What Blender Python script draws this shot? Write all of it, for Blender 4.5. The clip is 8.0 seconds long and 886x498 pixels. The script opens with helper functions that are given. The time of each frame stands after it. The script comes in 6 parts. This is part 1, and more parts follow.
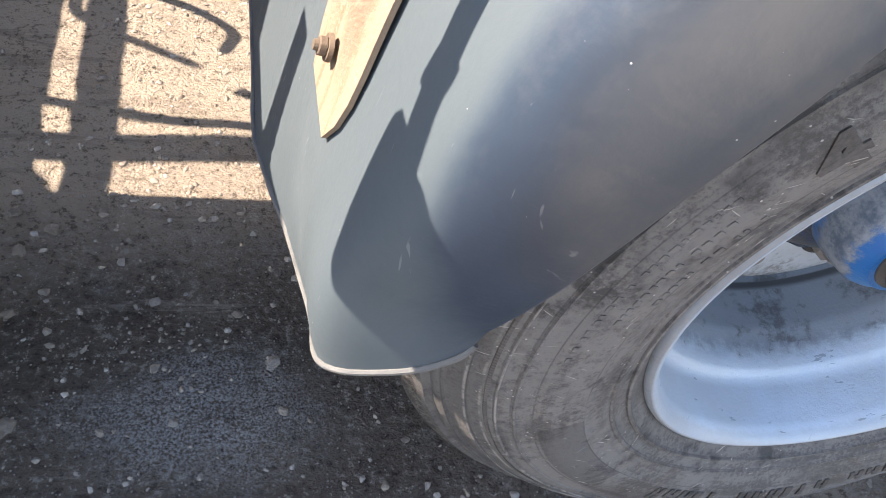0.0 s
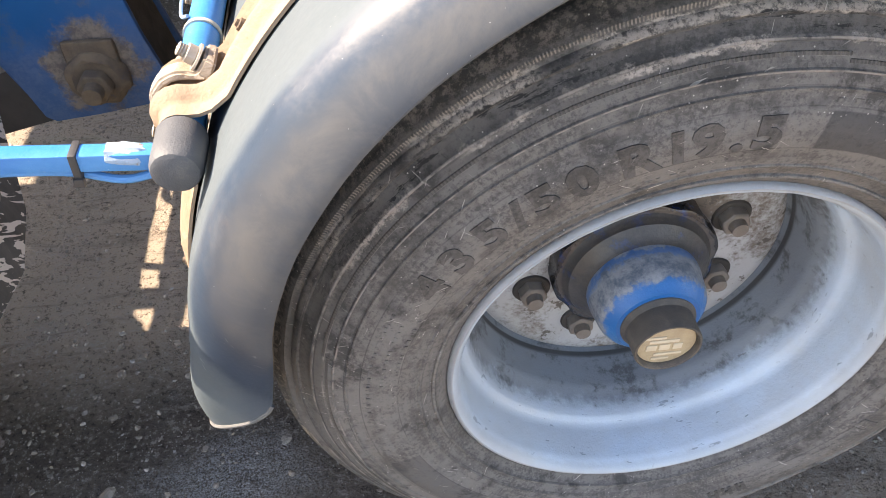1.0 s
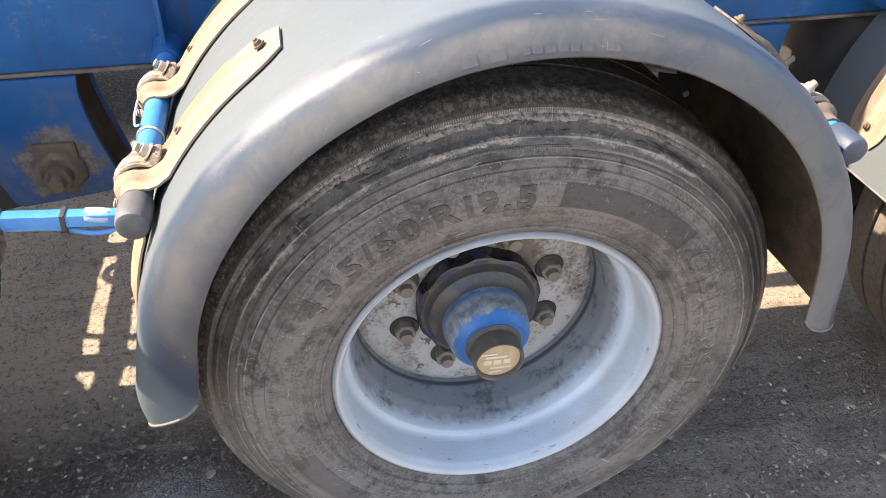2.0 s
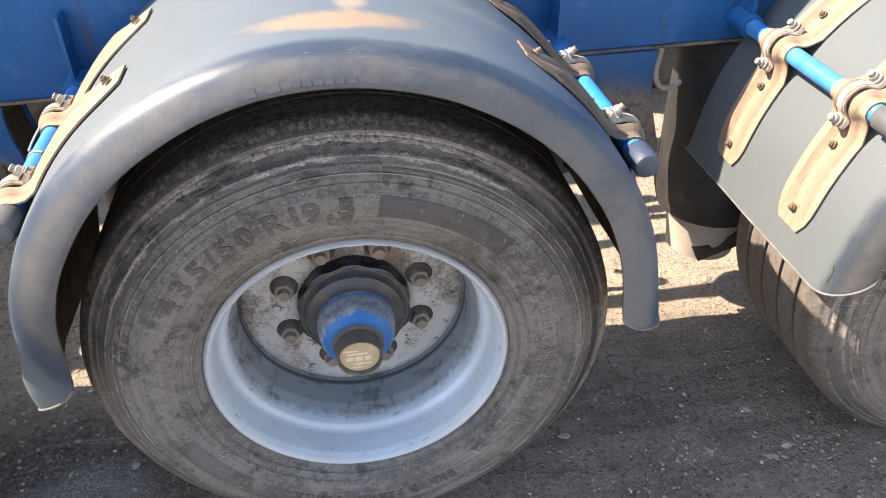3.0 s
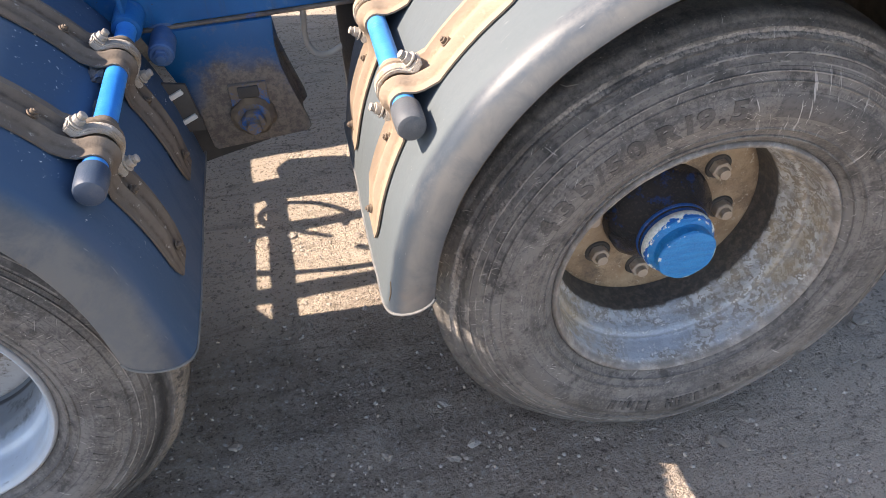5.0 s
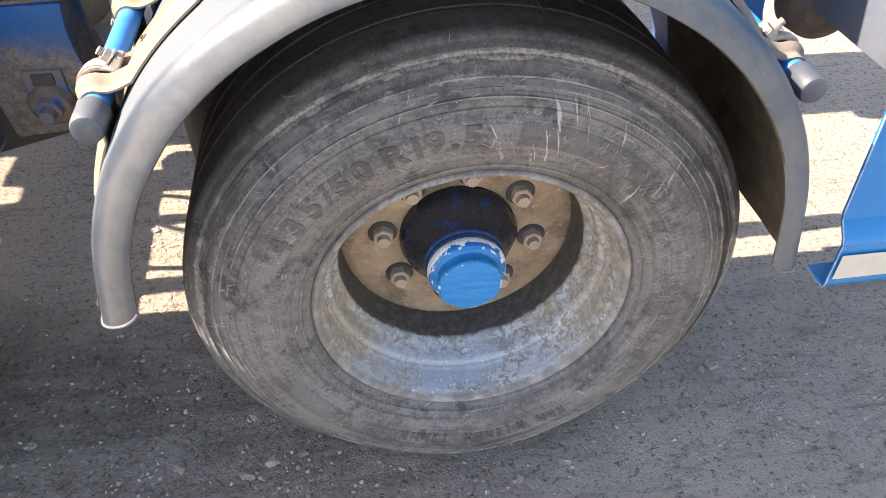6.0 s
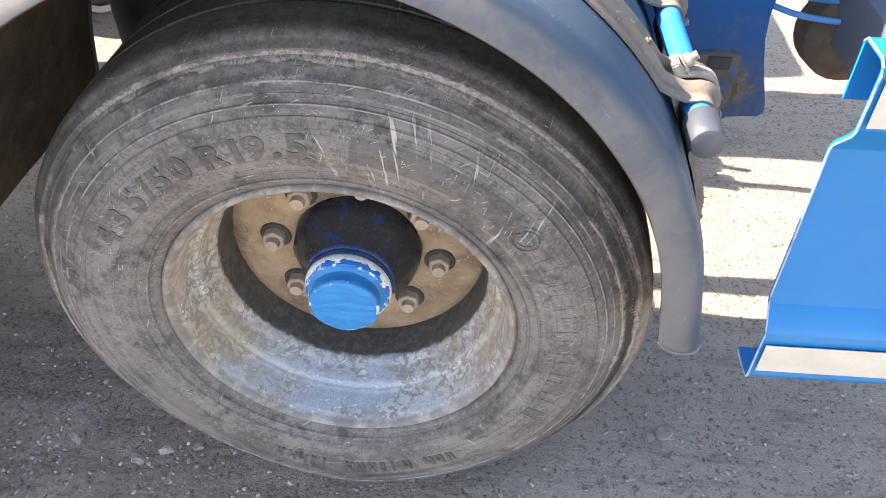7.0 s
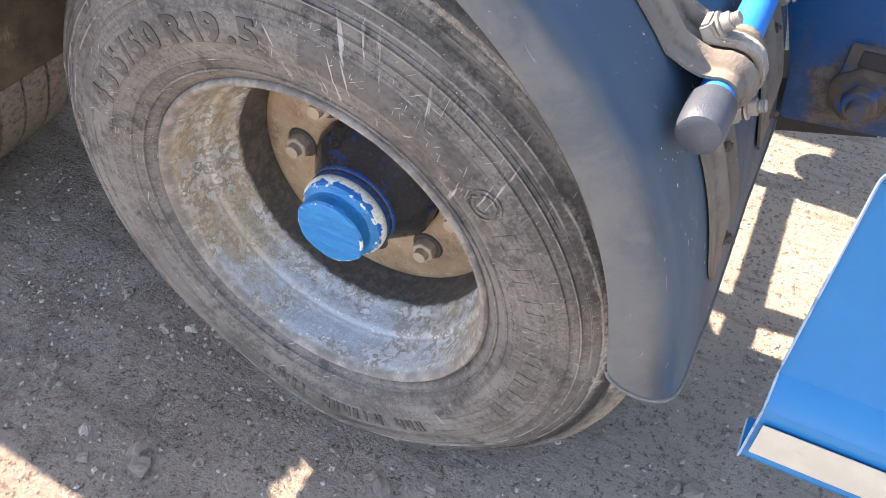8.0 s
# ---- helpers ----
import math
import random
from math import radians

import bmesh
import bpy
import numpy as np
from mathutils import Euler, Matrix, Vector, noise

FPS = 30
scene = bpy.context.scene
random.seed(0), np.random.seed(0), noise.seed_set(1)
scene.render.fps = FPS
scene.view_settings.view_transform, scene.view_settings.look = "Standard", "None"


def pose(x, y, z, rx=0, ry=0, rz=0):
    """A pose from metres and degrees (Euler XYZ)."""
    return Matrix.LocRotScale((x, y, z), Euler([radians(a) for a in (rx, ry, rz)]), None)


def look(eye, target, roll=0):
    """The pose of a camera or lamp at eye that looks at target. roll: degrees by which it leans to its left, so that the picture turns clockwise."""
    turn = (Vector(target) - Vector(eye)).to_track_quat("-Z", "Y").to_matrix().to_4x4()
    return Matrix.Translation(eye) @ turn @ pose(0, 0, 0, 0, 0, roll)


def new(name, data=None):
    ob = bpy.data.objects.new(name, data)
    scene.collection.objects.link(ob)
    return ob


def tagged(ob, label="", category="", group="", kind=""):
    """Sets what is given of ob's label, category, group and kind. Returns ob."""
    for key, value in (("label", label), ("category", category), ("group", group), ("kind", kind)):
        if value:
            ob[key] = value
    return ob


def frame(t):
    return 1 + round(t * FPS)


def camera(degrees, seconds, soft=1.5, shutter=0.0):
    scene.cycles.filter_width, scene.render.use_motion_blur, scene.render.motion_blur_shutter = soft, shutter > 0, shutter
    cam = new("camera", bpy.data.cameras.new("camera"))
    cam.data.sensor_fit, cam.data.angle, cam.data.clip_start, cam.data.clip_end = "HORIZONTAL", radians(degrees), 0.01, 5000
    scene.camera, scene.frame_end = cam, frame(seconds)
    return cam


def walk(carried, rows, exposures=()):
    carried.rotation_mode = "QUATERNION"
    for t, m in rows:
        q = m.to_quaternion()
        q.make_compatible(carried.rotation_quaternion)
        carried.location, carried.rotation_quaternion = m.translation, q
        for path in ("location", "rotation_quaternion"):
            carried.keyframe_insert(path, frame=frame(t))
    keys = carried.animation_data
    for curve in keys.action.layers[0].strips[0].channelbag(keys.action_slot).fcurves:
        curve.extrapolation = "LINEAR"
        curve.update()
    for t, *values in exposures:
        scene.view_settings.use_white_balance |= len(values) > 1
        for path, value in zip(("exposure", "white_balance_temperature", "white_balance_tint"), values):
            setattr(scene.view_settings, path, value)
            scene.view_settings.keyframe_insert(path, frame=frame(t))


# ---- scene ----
cam = camera(61.0, 8.0, soft=0.8)
PATH = [
    (0.0, -0.5713, -0.2454, 0.8578, 38.29, -12.38, -9.96),
    (0.2, -0.5448, -0.2786, 0.9418, 38.68, -8.26, -14.73),
    (0.3, -0.5138, -0.3027, 0.9865, 40.15, -5.79, -14.73),
    (0.5, -0.4587, -0.3458, 1.0604, 44.32, -3.2, -12.14),
    (1.0, -0.3238, -0.4927, 1.1677, 44.74, 0.43, -7.01),
    (1.5, -0.2908, -0.6505, 1.2709, 49.3, 0.54, -8.25),
    (2.0, -0.2791, -0.782, 1.3217, 52.34, -1.69, -11.51),
    (2.2, -0.2483, -0.8095, 1.3334, 52.69, -1.77, -12.81),
    (3.3, 0.0812, -0.983, 1.3969, 54.23, 1.17, -8.31),
    (3.5, 0.1362, -0.9712, 1.3919, 53.65, 1.63, -8.19),
    (4.0, 0.3234, -0.8737, 1.3888, 52.17, 1.8, -7.8),
    (4.5, 0.5134, -0.8141, 1.3831, 48.65, 2.67, -11.36),
    (5.0, 0.7509, -0.8506, 1.3798, 48.02, 2.12, -12.07),
    (5.2, 0.8357, -0.8818, 1.3711, 47.76, 1.55, -11.81),
    (6.3, 1.294, -0.8119, 1.3334, 48.08, -0.21, -7.28),
    (6.5, 1.3615, -0.7805, 1.3222, 47.72, -0.11, -6.55),
    (7.0, 1.5676, -0.7373, 1.3017, 47.32, -0.06, 4.66),
    (7.5, 1.7634, -0.6949, 1.266, 46.35, 1.47, 14.38),
    (8.0, 1.8468, -0.5588, 1.1994, 44.13, 0.28, 27.49),
]
walk(cam, [(t, pose(x, y, z, rx, ry, rz)) for t, x, y, z, rx, ry, rz in PATH],
     [(0.0, 2.2, 7250.0, 15.0), (0.5, 1.99, 7350.0, 14.0), (1.0, 2.25, 7950.0, 16.0), (1.5, 2.33, 8000.0, 16.0), (2.1, 2.2, 8000.0, 16.0), (3.5, 2.07, 7500.0, 16.0), (4.0, 2.05, 7420.0, 16.0), (4.4, 1.88, 7350.0, 16.0), (5.0, 1.87, 7300.0, 16.0), (6.4, 2.58, 7500.0, 17.0), (7.0, 2.68, 7550.0, 17.0), (8.0, 2.55, 7600.0, 18.0)])

# ---- light ----
SUN_WAY = Vector((-1.0, 0.222, 1.0)).normalized()
sun_data = bpy.data.lights.new("sun", "SUN")
sun_data.energy, sun_data.angle, sun_data.color = 4.2, radians(0.55), (1.0, 0.93, 0.84)
sun = new("sun", sun_data)
sun.matrix_world = look(SUN_WAY * 20, (0, 0, 0))
world = bpy.data.worlds.new("sky")
scene.world = world
world.use_nodes = True
wn, wl = world.node_tree.nodes, world.node_tree.links
wn.clear()
sky = wn.new("ShaderNodeTexSky")
sky.sky_type, sky.sun_disc = "NISHITA", False
sky.sun_elevation = math.asin(SUN_WAY.z)
sky.sun_rotation = math.atan2(SUN_WAY.x, SUN_WAY.y) % (2 * math.pi)
sky.air_density, sky.dust_density, sky.ozone_density = 1.0, 0.7, 1.0
wbg, wout = wn.new("ShaderNodeBackground"), wn.new("ShaderNodeOutputWorld")
wbg.inputs["Strength"].default_value = 0.13
wl.new(sky.outputs[0], wbg.inputs[0])
wl.new(wbg.outputs[0], wout.inputs[0])

ZC = 0.455          # height of the hubs
PITCH = 1.353       # from axle to axle


# ---- materials ----
class Nodes:
    """A small builder for node materials."""

    def __init__(self, name):
        self.m = bpy.data.materials.new(name)
        self.m.use_nodes = True
        self.n, self.l = self.m.node_tree.nodes, self.m.node_tree.links
        self.n.clear()
        self.out = self.n.new("ShaderNodeOutputMaterial")
        self.bsdf = self.n.new("ShaderNodeBsdfPrincipled")
        self.l.new(self.bsdf.outputs[0], self.out.inputs[0])
        self.co = self.n.new("ShaderNodeTexCoord").outputs["Object"]

    def put(self, socket, v):
        if isinstance(v, bpy.types.NodeSocket):
            self.l.new(v, socket)
        elif isinstance(v, (tuple, list)):
            socket.default_value = (*v, 1.0) if len(v) == 3 and len(socket.default_value) == 4 else v
        else:
            socket.default_value = v

    def math(self, op, a, b=0.0, c=0.0, clamp=False):
        x = self.n.new("ShaderNodeMath")
        x.operation, x.use_clamp = op, clamp
        for s, v in zip(x.inputs, (a, b, c)):
            self.put(s, v)
        return x.outputs[0]

    def noise(self, scale, detail=4.0, rough=0.55, vec=None, stretch=None, distort=0.0):
        x = self.n.new("ShaderNodeTexNoise")
        v = vec or self.co
        if stretch:
            mp = self.n.new("ShaderNodeMapping")
            mp.inputs["Scale"].default_value = stretch
            self.l.new(v, mp.inputs[0])
            v = mp.outputs[0]
        self.l.new(v, x.inputs["Vector"])
        x.inputs["Scale"].default_value, x.inputs["Detail"].default_value = scale, detail
        x.inputs["Roughness"].default_value, x.inputs["Distortion"].default_value = rough, distort
        return x.outputs["Fac"]

    def voronoi(self, scale, feature="F1", out="Distance", vec=None):
        x = self.n.new("ShaderNodeTexVoronoi")
        x.feature = feature
        x.inputs["Scale"].default_value = scale
        self.l.new(vec or self.co, x.inputs["Vector"])
        return x.outputs[out]

    def step(self, v, lo, hi):
        x = self.n.new("ShaderNodeMapRange")
        x.interpolation_type = "SMOOTHSTEP"
        self.put(x.inputs["Value"], v)
        x.inputs["From Min"].default_value, x.inputs["From Max"].default_value = lo, hi
        return x.outputs[0]

    def band(self, v, lo, hi, soft):
        return self.math("MULTIPLY", self.step(v, lo - soft, lo + soft), self.step(v, hi + soft, hi - soft))

    def mix(self, f, a, b):
        x = self.n.new("ShaderNodeMix")
        x.data_type = "RGBA"
        self.put(x.inputs["Factor"], f)
        self.put(x.inputs[6], a)
        self.put(x.inputs[7], b)
        return x.outputs[2]

    def split(self, vec=None):
        x = self.n.new("ShaderNodeSeparateXYZ")
        self.l.new(vec or self.co, x.inputs[0])
        return x.outputs

    def join(self, a, b, c):
        x = self.n.new("ShaderNodeCombineXYZ")
        for s, v in zip(x.inputs, (a, b, c)):
            self.put(s, v)
        return x.outputs[0]

    def polar(self):
        """Radius and angle about the local y axis."""
        x, y, z = self.split()
        r = self.math("SQRT", self.math("ADD", self.math("MULTIPLY", x, x), self.math("MULTIPLY", z, z)))
        return r, self.math("ARCTAN2", x, z), y

    def done(self, colour, rough, metal=0.0, bump=None, height=0.002, spec=0.5, coat=0.0):
        self.put(self.bsdf.inputs["Base Color"], colour)
        self.put(self.bsdf.inputs["Roughness"], rough)
        self.put(self.bsdf.inputs["Metallic"], metal)
        self.bsdf.inputs["Specular IOR Level"].default_value = spec
        self.bsdf.inputs["Coat Weight"].default_value = coat
        if bump is not None:
            b = self.n.new("ShaderNodeBump")
            b.inputs["Strength"].default_value, b.inputs["Distance"].default_value = 1.0, height
            self.l.new(bump, b.inputs["Height"])
            self.l.new(b.outputs[0], self.bsdf.inputs["Normal"])
        return self.m


def worn(name, base, second, rough=0.5, metal=0.0, dirt=(0.2, 0.16, 0.12), dirt_lo=0.55, dirt_hi=0.75, chip=None, chip_at=0.68, scale=1.0, grain=0.0006, spec=0.5, coat=0.0, streak=None):
    """Paint, metal or plastic with blotches, dirt in patches, fine grain and chips."""
    k = Nodes(name)
    blot = k.noise(9 * scale, 5, 0.6)
    fine = k.noise(140 * scale, 4, 0.65)
    col = k.mix(k.step(blot, 0.3, 0.7), base, second)
    d = k.math("ADD", k.math("MULTIPLY", k.noise(5 * scale, 8, 0.7, stretch=streak), 0.75), k.math("MULTIPLY", fine, 0.25))
    dm = k.step(d, dirt_lo, dirt_hi)
    col = k.mix(dm, col, dirt)
    rr = k.math("ADD", k.math("MULTIPLY", dm, 0.3), k.math("ADD", rough - 0.06, k.math("MULTIPLY", fine, 0.12)), clamp=True)
    if chip:
        cm = k.step(k.noise(38 * scale, 6, 0.72), chip_at, chip_at + 0.04)
        col = k.mix(cm, col, chip)
    return k.done(col, rr, metal, fine, grain, spec, coat)


def rubber_mat(name, dust, amount, rub, scratched=0.0, arc=(-1.1, 0.75), patches=0.0):
    """Tyre rubber: an even coat of dust, rings of wear, a ragged scuffed ring near the shoulder, fine scratches."""
    k = Nodes(name)
    r, a, y = k.polar()
    x, _, z = k.split()
    ring = k.noise(1.0, 4, 0.6, vec=k.join(k.math("MULTIPLY", r, 130.0), k.math("MULTIPLY", a, 0.9), k.math("MULTIPLY", y, 60.0)))
    cloud = k.noise(7, 4, 0.55)
    fine = k.noise(240, 5, 0.75)
    mott = k.noise(55, 7, 0.75)
    col = k.mix(k.step(fine, 0.3, 0.75), (0.016, 0.016, 0.017), (0.040, 0.038, 0.037))
    d = k.math("ADD", k.math("MULTIPLY", ring, 0.20), k.math("ADD", k.math("ADD", k.math("MULTIPLY", cloud, 0.34), k.math("MULTIPLY", mott, 0.25)), k.math("MULTIPLY", fine, 0.38)))
    body = k.band(r, 0.24, 0.402, 0.004)
    cover = k.math("MULTIPLY", k.math("ADD", 0.30, k.math("MULTIPLY", k.step(d, 0.505, 0.625), 0.70)), k.math("ADD", 0.76 if scratched else 0.66, k.math("MULTIPLY", body, 0.24 if scratched else 0.34)))
    col = k.mix(k.math("MULTIPLY", cover, amount), col, dust)
    # places rubbed bare
    bare = k.math("MULTIPLY", k.step(k.noise(15, 7, 0.72), 0.50, 0.62), k.step(mott, 0.38, 0.56))
    col = k.mix(k.math("MULTIPLY", bare, 0.78), col, (0.028, 0.027, 0.027))
    # thin dark lines painted into the creases between the moulded rings, for contrast
    for at in (0.2790, 0.2952, 0.3222, 0.3632, 0.3803, 0.4118, 0.4292):
        col = k.mix(k.math("MULTIPLY", k.band(r, at - 0.0006, at + 0.0006, 0.0005), k.math("MULTIPLY", k.step(k.math("ADD", k.math("MULTIPLY", cloud, 0.5), k.math("MULTIPLY", mott, 0.5)), 0.40, 0.60), 0.5)), col, (0.020, 0.019, 0.019))
    # smooth dark stretches that carry less dust
    dark = k.math("MULTIPLY", k.band(r, 0.322, 0.36, 0.0010), k.math("MAXIMUM", k.band(a, 0.14, 0.80, 0.004), k.math("MULTIPLY", k.band(a, -2.42, -1.93, 0.004), 0.6)))
    col = k.mix(k.math("MULTIPLY", dark, 0.40 if scratched else 0.62), col, (0.026, 0.027, 0.030))
    # caked grit over the worn shoulder and the tread
    cake = k.step(k.math("ADD", r, k.math("MULTIPLY", k.math("SUBTRACT", mott, 0.5), 0.012)), 0.443, 0.450)
    lump = k.noise(95, 6, 0.8)
    col = k.mix(k.math("MULTIPLY", cake, 0.28 if scratched else 0.75), col, k.mix(k.step(lump, 0.46, 0.60), (0.020, 0.019, 0.018), (0.155, 0.132, 0.112)))
    tread = k.math("MULTIPLY", k.step(y, 0.050, 0.075), k.step(lump, 0.36, 0.52))
    col = k.mix(k.math("MULTIPLY", tread, 0.5), col, (0.18, 0.152, 0.125))
    # tread grooves darkened in colour to look deep
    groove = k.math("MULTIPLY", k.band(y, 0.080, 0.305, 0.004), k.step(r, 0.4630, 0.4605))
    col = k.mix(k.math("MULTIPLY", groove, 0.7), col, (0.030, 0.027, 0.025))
    # rubbed black patches and pale scuffs along the shoulder
    w1 = k.noise(1.0, 5, 0.7, vec=k.join(k.math("MULTIPLY", a, 16.0), k.math("MULTIPLY", r, 55.0), 0.0))
    w2 = k.noise(1.0, 3, 0.6, vec=k.join(k.math("MULTIPLY", a, 2.2), 0.0, 5.0))
    wob = k.math("ADD", r, k.math("ADD", k.math("MULTIPLY", k.math("SUBTRACT", w1, 0.5), 0.022), k.math("MULTIPLY", k.math("SUBTRACT", w2, 0.5), 0.012)))
    top = k.band(a, arc[0], arc[1], 0.25)
    if patches:
        pm = k.math("MULTIPLY", k.band(wob, rub - 0.015, rub - 0.004, 0.0006), k.step(k.noise(1.0, 7, 0.75, vec=k.join(k.math("MULTIPLY", a, 3.2), k.math("MULTIPLY", r, 60.0), 1.0)), 0.50, 0.53))
        col = k.mix(k.math("MULTIPLY", k.math("MULTIPLY", pm, top), patches), col, (0.015, 0.015, 0.016))
        # a black crease drawn in colour along the shoulder, with a pale edge outside it
        along = k.band(a, 1.25, 2.35, 0.30)
        crease = k.math("MULTIPLY", along, k.band(wob, 0.419, 0.433, 0.005))
        col = k.mix(k.math("MULTIPLY", crease, 0.9), col, (0.014, 0.014, 0.014))
        col = k.mix(k.math("MULTIPLY", k.math("MULTIPLY", along, k.step(r, 0.438, 0.448)), k.math("MULTIPLY", k.step(mott, 0.38, 0.56), 0.6)), col, (0.27, 0.225, 0.18))
    grit = k.step(k.noise(150, 5, 0.8), 0.36, 0.56)
    for at, wide in ((rub, 0.0040), (rub - 0.021, 0.0028)):
        on = k.step(k.noise(1.0, 3, 0.6, vec=k.join(k.math("MULTIPLY", a, 3.1), 0.0, at * 90)), 0.40, 0.52)
        sc = k.math("MULTIPLY", k.math("MULTIPLY", k.band(wob, at - wide, at + wide, 0.0016), on), k.math("MULTIPLY", grit, top))
        col = k.mix(k.math("MULTIPLY", sc, 0.6 if scratched else 0.9), col, (0.40, 0.35, 0.31))
    teeth = k.math("MULTIPLY", k.band(r, 0.4385, 0.4432, 0.0006), k.math("MULTIPLY", top, k.step(k.math("SINE", k.math("MULTIPLY", a, 900.0)), -0.2, 0.5)))
    col = k.mix(k.math("MULTIPLY", teeth, k.math("MULTIPLY", grit, 0.8 if patches > 0.5 else 0.0)), col, (0.26, 0.225, 0.195))
    # a fine pale line along the moulded ridge
    for at, seed in ((0.3913, 40), (0.4025, 33), (0.4138, 47)):
        ln = k.math("MULTIPLY", k.band(r, at - 0.0009, at + 0.0009, 0.0007), k.step(k.noise(seed, 4, 0.7), 0.42, 0.56))
        col = k.mix(k.math("MULTIPLY", ln, 0.75), col, (0.28, 0.25, 0.225))
    # short strokes
    for i, turn in enumerate((0.35, -0.55, 1.25)):
        c, s = math.cos(turn), math.sin(turn)
        u = k.math("ADD", k.math("MULTIPLY", x, c), k.math("MULTIPLY", z, s))
        v = k.math("SUBTRACT", k.math("MULTIPLY", z, c), k.math("MULTIPLY", x, s))
        st = k.noise(1.0, 1, 0.5, vec=k.join(k.math("MULTIPLY", u, 34.0), k.math("MULTIPLY", v, 440.0), i * 7.0))
        where = k.step(k.noise(6 + i, 3, 0.6), 0.50 - 0.04 * scratched, 0.60 - 0.02 * scratched)
        if scratched:
            where = k.math("MAXIMUM", where, k.math("MULTIPLY", k.band(a, -0.1, 0.85, 0.12), k.band(r, 0.30, 0.385, 0.015)))
        else:
            where = k.math("MAXIMUM", where, k.math("MULTIPLY", k.band(a, 0.95, 2.3, 0.15), k.band(r, 0.29, 0.40, 0.015)))
        lo = 0.722 - 0.012 * scratched
        col = k.mix(k.math("MULTIPLY", k.math("MULTIPLY", k.step(st, lo, lo + 0.03), where), 0.7), col, (0.40, 0.375, 0.345))
    if scratched:
        # pale runs across the dark stretch, slanting outwards
        slant = k.math("ADD", a, k.math("MULTIPLY", r, 1.3))
        run = k.noise(1.0, 3, 0.6, vec=k.join(k.math("MULTIPLY", slant, 34.0), k.math("MULTIPLY", r, 9.0), 2.0))
        frayed = k.math("ADD", run, k.math("MULTIPLY", k.math("SUBTRACT", mott, 0.5), 0.10))
        where = k.math("MULTIPLY", k.band(a, -0.02, 0.95, 0.06), k.math("MULTIPLY", k.band(r, 0.292, 0.392, 0.016), k.step(k.noise(17, 3, 0.6), 0.44, 0.54)))
        col = k.mix(k.math("MULTIPLY", k.math("MULTIPLY", k.step(frayed, 0.605, 0.64), where), 0.85), col, (0.37, 0.35, 0.325))
    spk = k.voronoi(150)
    col = k.mix(k.math("MULTIPLY", k.step(spk, 0.15, 0.07), k.step(k.noise(31, 2), 0.53, 0.60)), col, (0.40, 0.375, 0.345))
    h = k.math("ADD", k.math("MULTIPLY", ring, 0.12), k.math("ADD", k.math("MULTIPLY", fine, 0.4), k.math("ADD", k.math("MULTIPLY", mott, 0.5), k.math("ADD", k.math("MULTIPLY", w1, 0.25), k.math("MULTIPLY", k.math("MULTIPLY", cake, lump), 0.5 if scratched else 1.5)))))
    return k.done(col, k.math("ADD", 0.5, k.math("MULTIPLY", cover, 0.4)), 0.0, h, 0.0016, 0.4)


def hatch_mat():
    """Rubber moulded in fine radial ribs, with dust between them."""
    k = Nodes("hatched_rubber")
    r, a, y = k.polar()
    ribs = k.step(k.math("SINE", k.math("MULTIPLY", a, 700.0)), -0.4, 0.5)
    n, fine = k.noise(30, 5, 0.7), k.noise(240, 4, 0.7)
    col = k.mix(k.math("MULTIPLY", ribs, 0.45), (0.095, 0.086, 0.078), (0.038, 0.037, 0.036))
    col = k.mix(k.math("MULTIPLY", k.step(n, 0.45, 0.62), 0.55), col, (0.15, 0.135, 0.122))
    return k.done(col, 0.75, 0.0, k.math("ADD", ribs, fine), 0.0006, 0.4)


